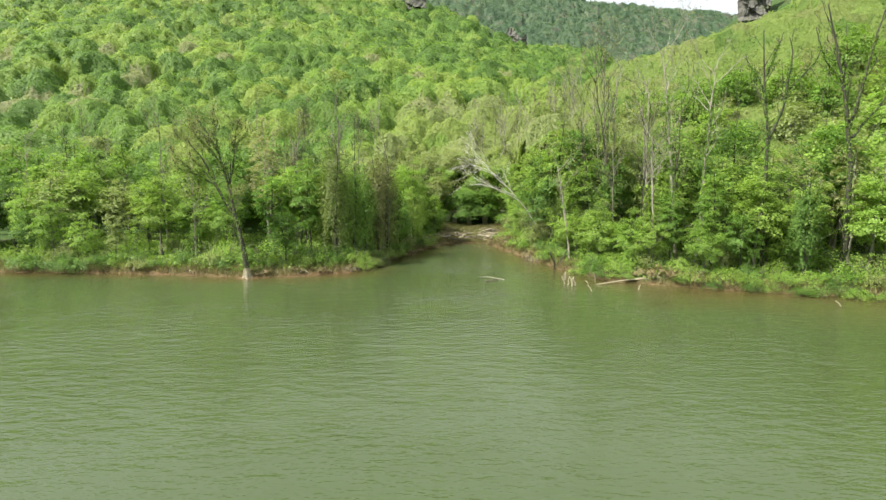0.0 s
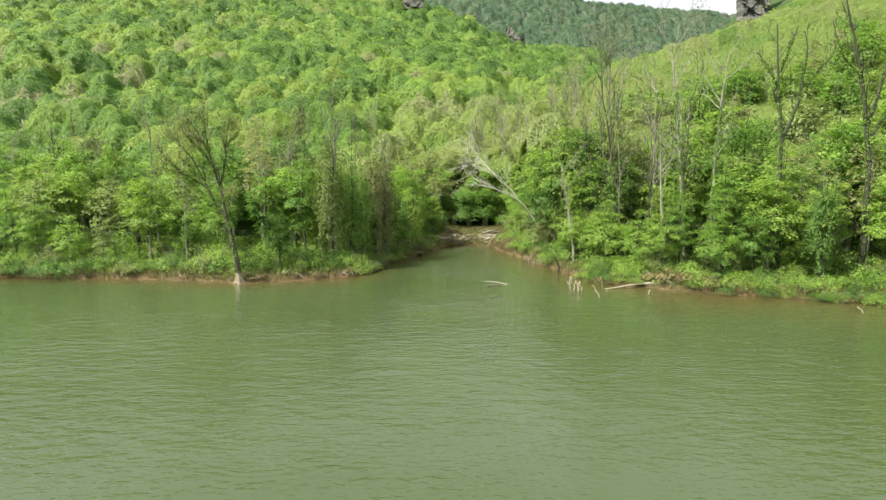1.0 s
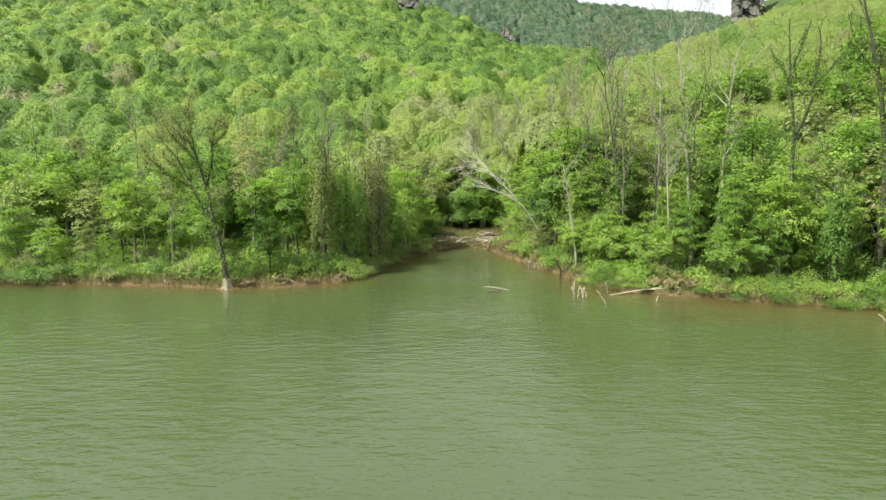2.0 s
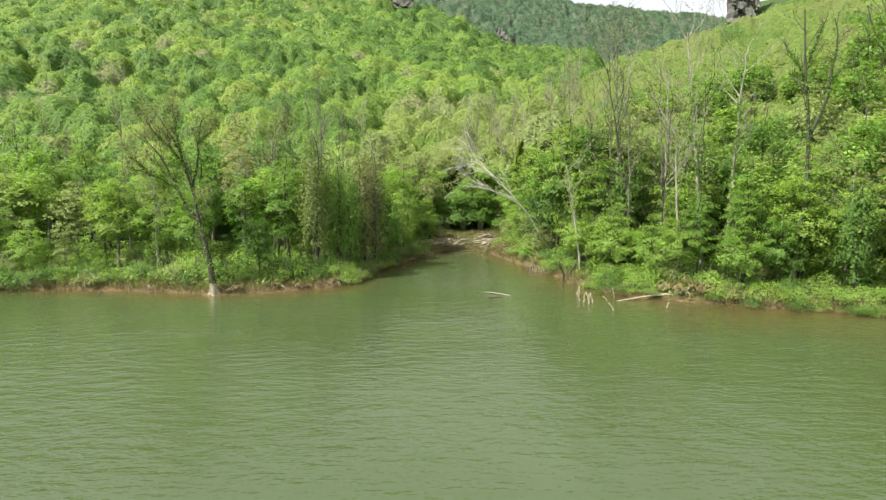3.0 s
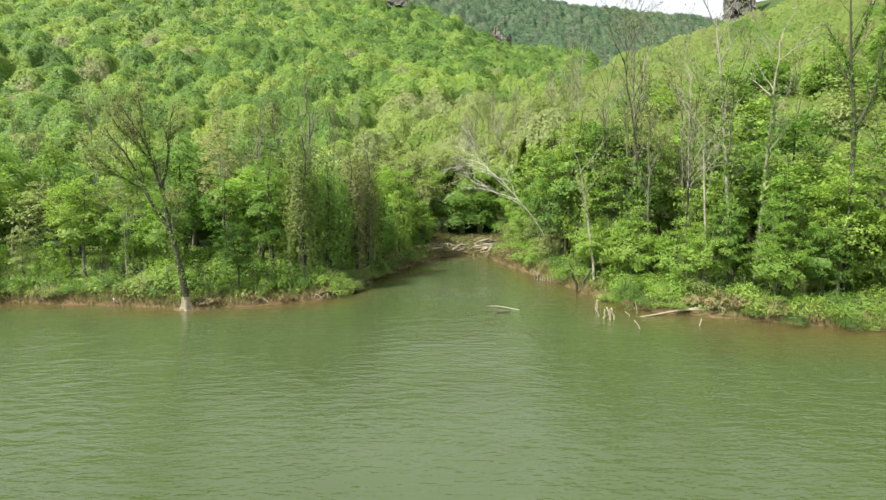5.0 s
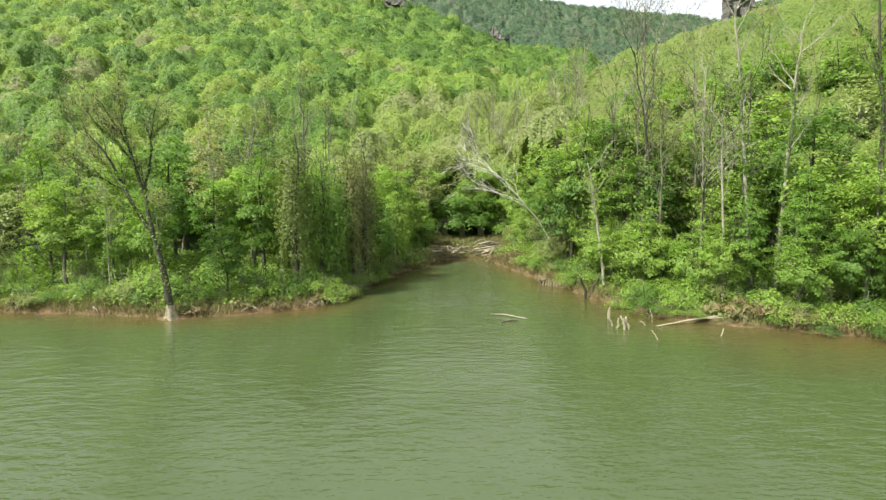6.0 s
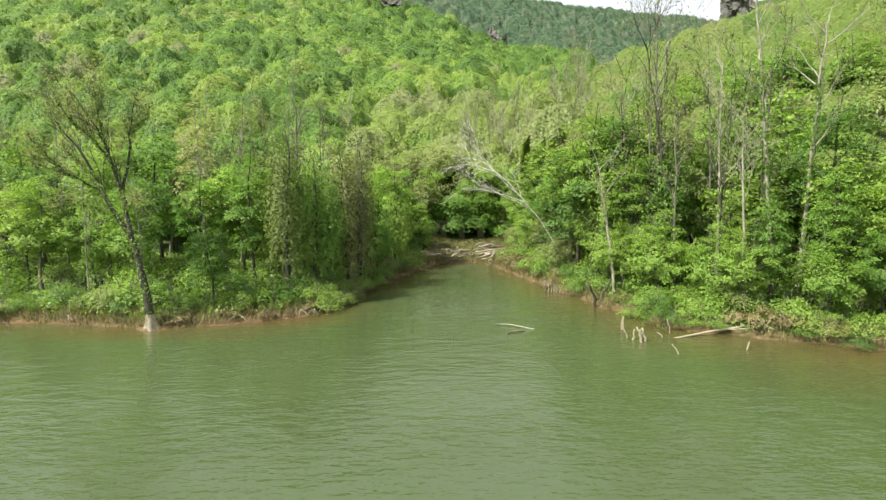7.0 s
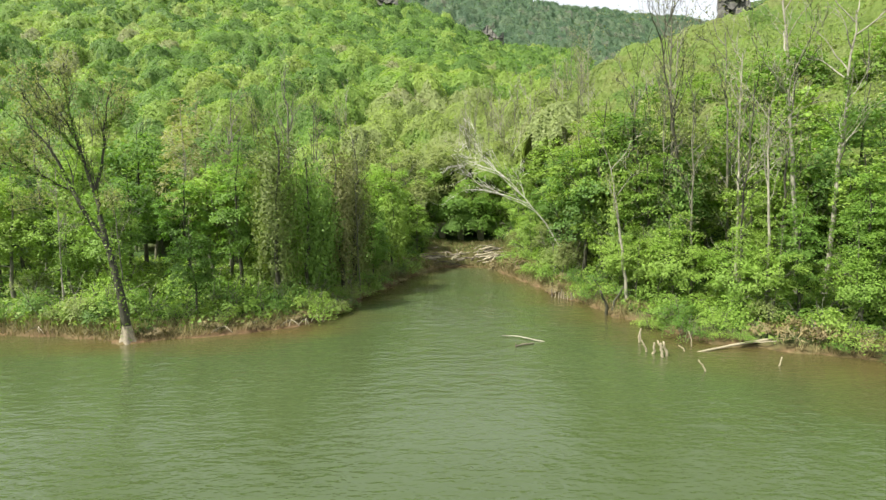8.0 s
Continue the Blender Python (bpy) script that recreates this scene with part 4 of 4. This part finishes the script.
LEAFY, HIGH, YOUNG, RIDGE = (canopy, forest_leaf), (canopy_high, forest_leaf), (canopy_young, young_leaf), (hazed_ridge_leaf, hazed_ridge_leaf)
rng = np.random.default_rng(91)
s = scatter(rng, -150, 150, 112, 172, 8.0, lambda x, y: seen_slope(x, y) & ~((np.abs(x - 2.5) < 11) & (y < 118)))
woods("hillside_wood", 1, s, tints_for(rng, s), 0.7, 230000, 0.36, LEAFY, "spring green woods on the lower hillsides")
s = scatter(rng, -220, 220, 168, 262, 8.6, seen_slope)
woods("hillside_wood", 2, s, tints_for(rng, s), 0.95, 240000, 0.50, LEAFY, "spring green woods on the steep hillsides", lump=1.2)
s = scatter(rng, -480, 420, 258, 545, 9.8, seen_slope)
woods("hillside_wood", 3, s, tints_for(rng, s) * 0.75, 1.9, 260000, 0.90, HIGH, "green woods on the upper slopes", spread=(5.2, 8.8), lump=1.7)
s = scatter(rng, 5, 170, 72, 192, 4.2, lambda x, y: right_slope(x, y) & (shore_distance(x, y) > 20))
woods("right_slope_wood", 5, s, np.clip(rng.normal(0.5, 0.22, len(s)), 0, 1), 0.9, 170000, 0.27, YOUNG, "pale spring green young woods on the steep slope",
      spread=(2.9, 4.6), domes=(2.0, 3.2), lift=(5.0, 6.4), lump=1.0)
s = scatter(rng, -150, 520, 760, 975, 8.8, lambda x, y: x > -0.10 * y)
woods("far_ridge_wood", 4, s, rng.uniform(0, 1, len(s)), 3.0, 80000, 1.7, RIDGE, "dark green woods on the far ridge, haze painted into the leaves", spread=(5.5, 8.5), domes=(3.0, 6.0), lift=(2.0, 5.0), lump=1.5)


# ---- rock faces ----
def cliff(seed, x, y, z, width, height, depth, label):
    """A broken rock face with ledges."""
    rng = np.random.default_rng(seed)
    gx, gz = np.linspace(-0.5, 0.5, 36), np.linspace(0, 1, 26)
    u, w = np.meshgrid(gx, gz)
    bulge = np.array([[noise.noise((a * width / 7 + seed * 9, b * height / 4, seed)) for a, b in zip(ra, rb)] for ra, rb in zip(u, w)])
    ledge = np.floor(w * 6 + 1.5 * bulge) / 6
    v = np.stack([u * width, depth * (0.8 * ledge + 0.9 * bulge + 3.0 * np.clip(np.abs(u) * 2 - 0.75, 0, 1)), w * height * (0.8 + 0.4 * bulge)], -1)
    v += rng.normal(size=v.shape) * np.array([0.2, 0.35, 0.2])
    i = np.arange(25)[:, None] * 36 + np.arange(35)[None]
    q = np.stack([i, i + 1, i + 37, i + 36], -1).reshape(-1, 4)
    ob = tagged(new("rock_face", mesh_np("rock_face", v.reshape(-1, 3), q, rock)), label, "cliff", kind="structure")
    ob.matrix_basis = pose(x, y, z)


cliff(1, 232, 498, 130, 26, 62, 6, "dark weathered rock bluff above the woods")
cliff(2, 29, 438, 100, 30, 21, 5, "greyish brown rock outcrop among the trees")
cliff(3, -75, 452, 128, 90, 26, 6, "dark shaded rock face below the ridge")


# ---- the culvert at the head of the cove ----
def box(x0, x1, y0, y1, z0, z1, edge=0.05):
    bm = bmesh.new()
    bmesh.ops.create_cube(bm, size=1)
    for v in bm.verts:
        v.co = Vector(((x0, x1)[v.co.x > 0], (y0, y1)[v.co.y > 0], (z0, z1)[v.co.z > 0]))
    bmesh.ops.bevel(bm, geom=bm.edges[:], offset=edge, segments=2, affect="EDGES")
    return bm


def part(name, bm, mat, parent, label=""):
    me = bpy.data.meshes.new(name)
    bm.to_mesh(me)
    bm.free()
    me.materials.append(mat)
    return child(name, me, parent, label)


culvert = root_of("culvert_bridge", "low weathered concrete bridge with dark openings behind driftwood", "bridge")
culvert.matrix_basis = pose(2.2, 113, 0)
for px in (-3.9, -1.1, 1.9, 4.9):
    part("pier", box(px - 0.45, px + 0.45, -1.4, 6, -1.0, 3.9), concrete, culvert)
part("deck", box(-9, 9, -1.0, 6.2, 3.9, 4.6), concrete, culvert)
for px in (-9.5, 6.2):
    part("abutment", box(px, px + 3.3, -1.2, 6, -1.0, 3.9), concrete, culvert)
# Unseen wall added behind the piers to keep the openings dark.
part("unseen_light_block", box(-9, 9, 6.3, 6.8, -1.0, 4.6), concrete, culvert)

# ---- thicket that hangs over the culvert ----
def hanging_thicket(seed, y, x0, x1, z0, z1, depth, leaves, leaf, label):
    rng = np.random.default_rng(seed)
    root = root_of("thicket", label, "thicket")
    for k in range(9):
        wood = []
        bough(rng, (rng.uniform(x0, x1), 1.5, z0 + 1.2), (rng.normal() * 0.4, -0.6, 0.8), (z1 - z0) * 0.6, 0.05, 1, wood, [])
        child("limb", mesh_np("limb", *join(wood), bark_dark, True), root)
    k = int(0.75 * (x1 - x0) * (z1 - z0))
    c = np.stack([rng.uniform(x0, x1, k), rng.uniform(-depth, depth, k), rng.uniform(z0 + 0.6, z1, k)], 1)
    p, n, soft = spray_leaves(rng, c, rng.uniform(0.6, 1.5, k), np.array([(x0 + x1) / 2, 4.0, z0]), leaves, 0.25, 0.5)
    child("foliage", mesh_np("foliage", *leaf_blades(rng, p, n, 0.25), leaf, True, soft), root)
    root.matrix_basis = pose(0, y, 0)


# The deep leaf colour also stands in for shade over the openings.
hanging_thicket(95, 110.4, -8.0, 11.0, 3.9, 8.6, 1.0, 14000, leaf_deep, "dark green thicket hanging over the concrete bridge")
# Next two sized to the camera's view, to close the gap above.
hanging_thicket(96, 112.0, -10.0, 13.0, 4.4, 13.0, 1.6, 20000, leaf_fresh, "green thicket above the concrete bridge")
hanging_thicket(97, 117.0, -13.0, 17.0, 8.0, 17.5, 2.2, 22000, leaf_olive, "pale olive thicket closing the gap in view behind the bridge")


# ---- dry and green grass on the banks ----
def grass(name, seed, count, inland, tall, mat, label, keep):
    rng = np.random.default_rng(seed)
    p = np.stack([rng.uniform(-60, 46, count * 14), rng.uniform(46, 110, count * 14)], 1)
    d = shore_distance(p[:, 0], p[:, 1])
    d = np.where((np.abs(p[:, 0] - 2.3) < 6.5) & (p[:, 1] > 99), np.minimum(d, 1.5), d)
    p = p[(d > inland[0]) & (d < inland[1]) & keep(p[:, 0], p[:, 1])][:count]
    base = np.stack([p[:, 0], p[:, 1], land(p[:, 0], p[:, 1]) - 0.03], 1)
    n = len(base)
    a = rng.uniform(0, 2 * np.pi, n)
    h = tall * rng.uniform(0.5, 1.3, n)
    side = np.stack([np.cos(a), np.sin(a), 0 * a], 1) * 0.035
    lean = rng.normal(size=(n, 3)) * np.array([0.4, 0.4, 0]) * h[:, None]
    tip = base + lean + np.stack([0 * h, 0 * h, h], 1)
    v = np.stack([base - side, base + side, tip], 1).reshape(-1, 3)
    tagged(new(name, mesh_np(name, v, np.arange(3 * n).reshape(-1, 3), mat)), label, "grass", kind="stuff")


grass("dry_grass", 1, 30000, (0.05, 2.2), 0.55, straw, "dry straw-brown grass along the clay bank", lambda x, y: (x < 10) | (y > 68) | (y < 58.6))
grass("green_grass", 2, 16000, (0.6, 5.0), 0.5, leaf_olive, "green grass and weeds on the bank", lambda x, y: x > -80)


# ---- driftwood and stumps in the water ----
def stick(name, path, r0, r1, mat, label, category, group="", seed=0, sides=7):
    """A crooked bare length of wood with broken, closed ends."""
    rng = np.random.default_rng(seed)
    path = np.array(path, float)
    f = np.linspace(0, 1, 9)
    ctrl = np.linspace(0, 1, len(path))
    line = np.stack([np.interp(f, ctrl, path[:, k]) for k in range(3)], 1)
    line[1:-1] += 0.25 * r0 * rng.normal(size=(7, 3))
    rad = (r0 + (r1 - r0) * f) * rng.uniform(0.88, 1.12, 9)
    line = np.concatenate([line[:1], line, line[-1:]])
    rad = np.concatenate([[0.01], rad, [0.01]])
    return tagged(new(name, mesh_np(name, *tube(line, rad, sides), mat, True)), label, category, group)


STUMPS = "broken stumps standing in the shallows"
for k, (bx, by, dx, dy, h, r) in enumerate((
        (10.95, 61.2, 0.12, 0.0, 0.95, 0.07), (11.15, 61.5, 0.05, 0.1, 0.75, 0.05), (10.75, 58.9, -0.42, 0.1, 0.75, 0.06), (10.95, 58.5, 0.02, 0.0, 0.70, 0.075),
        (11.30, 57.8, -0.36, 0.1, 1.0, 0.085), (11.62, 58.0, -0.28, 0.0, 0.92, 0.085), (11.40, 58.2, -0.1, 0.1, 0.75, 0.06))):
    stick("stump", [(bx, by, -0.5), (bx + 0.3 * dx, by, 0.3 * h), (bx + dx, by + dy, h)], r * 1.25, r * 0.7, wood_bleached, "pale broken stump standing in shallow water", "stump", STUMPS, k)
stick("branch", [(14.0, 60.1, -0.3), (13.95, 60.1, 0.45), (13.8, 60.2, 1.0)], 0.04, 0.02, wood_bleached, "thin pale branch sticking out of the water", "branch", "", 20)
stick("branch", [(13.1, 58.9, -0.2), (13.0, 59.0, 0.15), (12.7, 59.1, 0.35)], 0.05, 0.03, wood_bleached, "short pale branch stub in the water", "branch", "", 21)
stick("branch", [(12.7, 54.9, -0.3), (12.45, 55.0, 0.25), (12.2, 55.1, 0.62)], 0.055, 0.03, wood_bleached, "leaning pale stub in the water", "branch", "", 22)
stick("branch", [(17.1, 55.8, -0.3), (17.2, 55.8, 0.2), (17.35, 55.9, 0.5)], 0.05, 0.03, wood_bleached, "small pale stub in the water", "branch", "", 23)
stick("branch", [(31.5, 48.3, -0.3), (31.3, 48.3, 0.2), (31.0, 48.4, 0.5)], 0.07, 0.04, wood_bleached, "small pale forked stub in the water", "branch", "", 24)
stick("branch", [(-34.2, 63.0, -0.3), (-34.25, 63.0, 0.25), (-34.6, 63.0, 0.55)], 0.05, 0.03, wood_wet, "dark wet stub in the water", "branch", "", 25)
stick("log", [(13.5, 58.8, -0.08), (15.2, 59.2, 0.10), (17.4, 59.7, 0.32), (19.6, 60.1, 0.50), (21.6, 60.5, 0.66)], 0.05, 0.12, wood_bleached, "long bleached log lying from the bank into the water", "log", "", 26, 9)
stick("branch", [(17.3, 60.0, 0.25), (18.2, 59.4, 0.42), (19.0, 59.3, 0.5)], 0.05, 0.03, wood_bleached, "pale broken branch beside the log", "branch", "", 27)
stick("log", [(2.1, 63.1, 0.05), (3.2, 62.6, 0.12), (4.0, 61.9, 0.08), (4.8, 61.6, -0.02)], 0.035, 0.06, bark_pale, "thin grey log floating in the cove", "log", "floating logs", 28)
stick("log", [(2.7, 60.4, 0.02), (3.3, 60.7, 0.10), (4.0, 61.0, 0.05)], 0.07, 0.04, wood_wet, "short dark log floating in the cove", "log", "floating logs", 29)
stick("branch", [(2.75, 60.4, 0.0), (2.7, 60.35, 0.25)], 0.05, 0.03, wood_wet, "dark stub of a floating log", "branch", "", 30)
stick("stump", [(11.2, 69.5, -0.3), (11.1, 69.2, 0.9), (10.5, 69.0, 2.1)], 0.15, 0.07, bark_dark, "dark leaning stump under the overhanging bush", "stump", "", 31)
stick("stump", [(11.6, 70.1, -0.3), (12.0, 70.2, 1.0), (12.9, 70.6, 2.2)], 0.12, 0.06, bark_dark, "dark leaning stem under the overhanging bush", "stump", "", 32)

rng = np.random.default_rng(78)
for k in range(11):
    bx, by = 8.3 + 0.17 * k + 0.06 * rng.normal(), 77.2 - 0.17 * k + 0.1 * rng.normal()
    stick("stump", [(bx, by, -0.3), (bx + 0.03, by, 0.3), (bx + rng.normal() * 0.08, by, rng.uniform(0.45, 0.9))], 0.06, 0.04, wood_bleached if k % 3 else wood_wet,
          "short pale stub at the foot of the clay bank", "stump", "stubs at the foot of the bank", 60 + k, 6)

# ---- debris dam at the head of the cove ----
rng = np.random.default_rng(77)
for k in range(52):
    cx, cy = rng.uniform(-3.6, 6.6), (rng.uniform(98.6, 100.6) if k < 20 else rng.uniform(100, 106.0))
    a, n = rng.normal() * 0.8, rng.uniform(0.6, 2.4)
    z = max(0.08, float(land(np.array([cx]), np.array([cy]))[0])) + rng.uniform(0.05, 0.95)
    ends = [(cx - n * math.cos(a), cy - n * math.sin(a) * 0.6, z - 0.1), (cx + rng.normal() * 0.2, cy + rng.normal() * 0.35, z + rng.uniform(0, 0.4)), (cx + n * math.cos(a), cy + n * math.sin(a) * 0.6, z + rng.uniform(-0.15, 0.4))]
    r = rng.uniform(0.05, 0.16)
    stick("log", ends, r, r * 0.6, wood_bleached if k % 2 else wood_wet, "weathered driftwood log in the debris dam", "log", "driftwood of the debris dam", 100 + k, 6)
for k, (bx, by, bz) in enumerate(((-12.2, 66.4, 0.3), (-13.2, 66.0, 0.3), (-11.6, 67.4, 0.35), (-17.5, 64.2, 0.3), (-31.0, 64.6, 0.3), (-38.0, 65.6, 0.35), (34.0, 52.6, 0.3), (24.5, 56.4, 0.3))):
    for j in range(3):
        a, n = rng.uniform(-3.0, -0.1), rng.uniform(0.5, 1.1)
        stick("root", [(bx, by + 0.3, bz + 0.3), (bx + 0.5 * n * math.cos(a), by + 0.2 * n * math.sin(a), bz + 0.22), (bx + n * math.cos(a), by + 0.6 * n * math.sin(a), bz - 0.05)], 0.035, 0.018,
              wood_bleached if j else bark_grey, "bare root washed out of the bank", "root", "washed-out roots", 200 + 3 * k + j, 5)


# ---- creeping plants on the floor of the bank ----
rng = np.random.default_rng(55)
p = np.stack([rng.uniform(-70, 52, 190000), rng.uniform(46, 108, 190000)], 1)
d = shore_distance(p[:, 0], p[:, 1])
p = p[(d > 0.8) & (d < 30) & ~((np.abs(p[:, 0] - 2.3) < 6) & (p[:, 1] > 98))][:55000]
c = np.stack([p[:, 0], p[:, 1], land(p[:, 0], p[:, 1]) + rng.uniform(0.05, 0.55, len(p)) * (1 + 0.6 * ripple(p[:, 0], p[:, 1], 1.3))], 1)
up = 0.6 * rng.normal(size=(len(c), 3)) + np.array([0, 0, 1.0])
me = mesh_np("creeping_plants", *leaf_blades(rng, c, up, 0.30, 0.3, 0.9), forest_leaf)
float_layer(me, "tint", np.clip(0.34 + 0.22 * ripple(p[:, 0], p[:, 1], 0.5) + 0.12 * rng.normal(size=len(c)), 0.02, 0.7), "FACE")
tagged(new("creeping_plants", me), "green creeping plants covering the floor of the bank", "plants", kind="stuff")
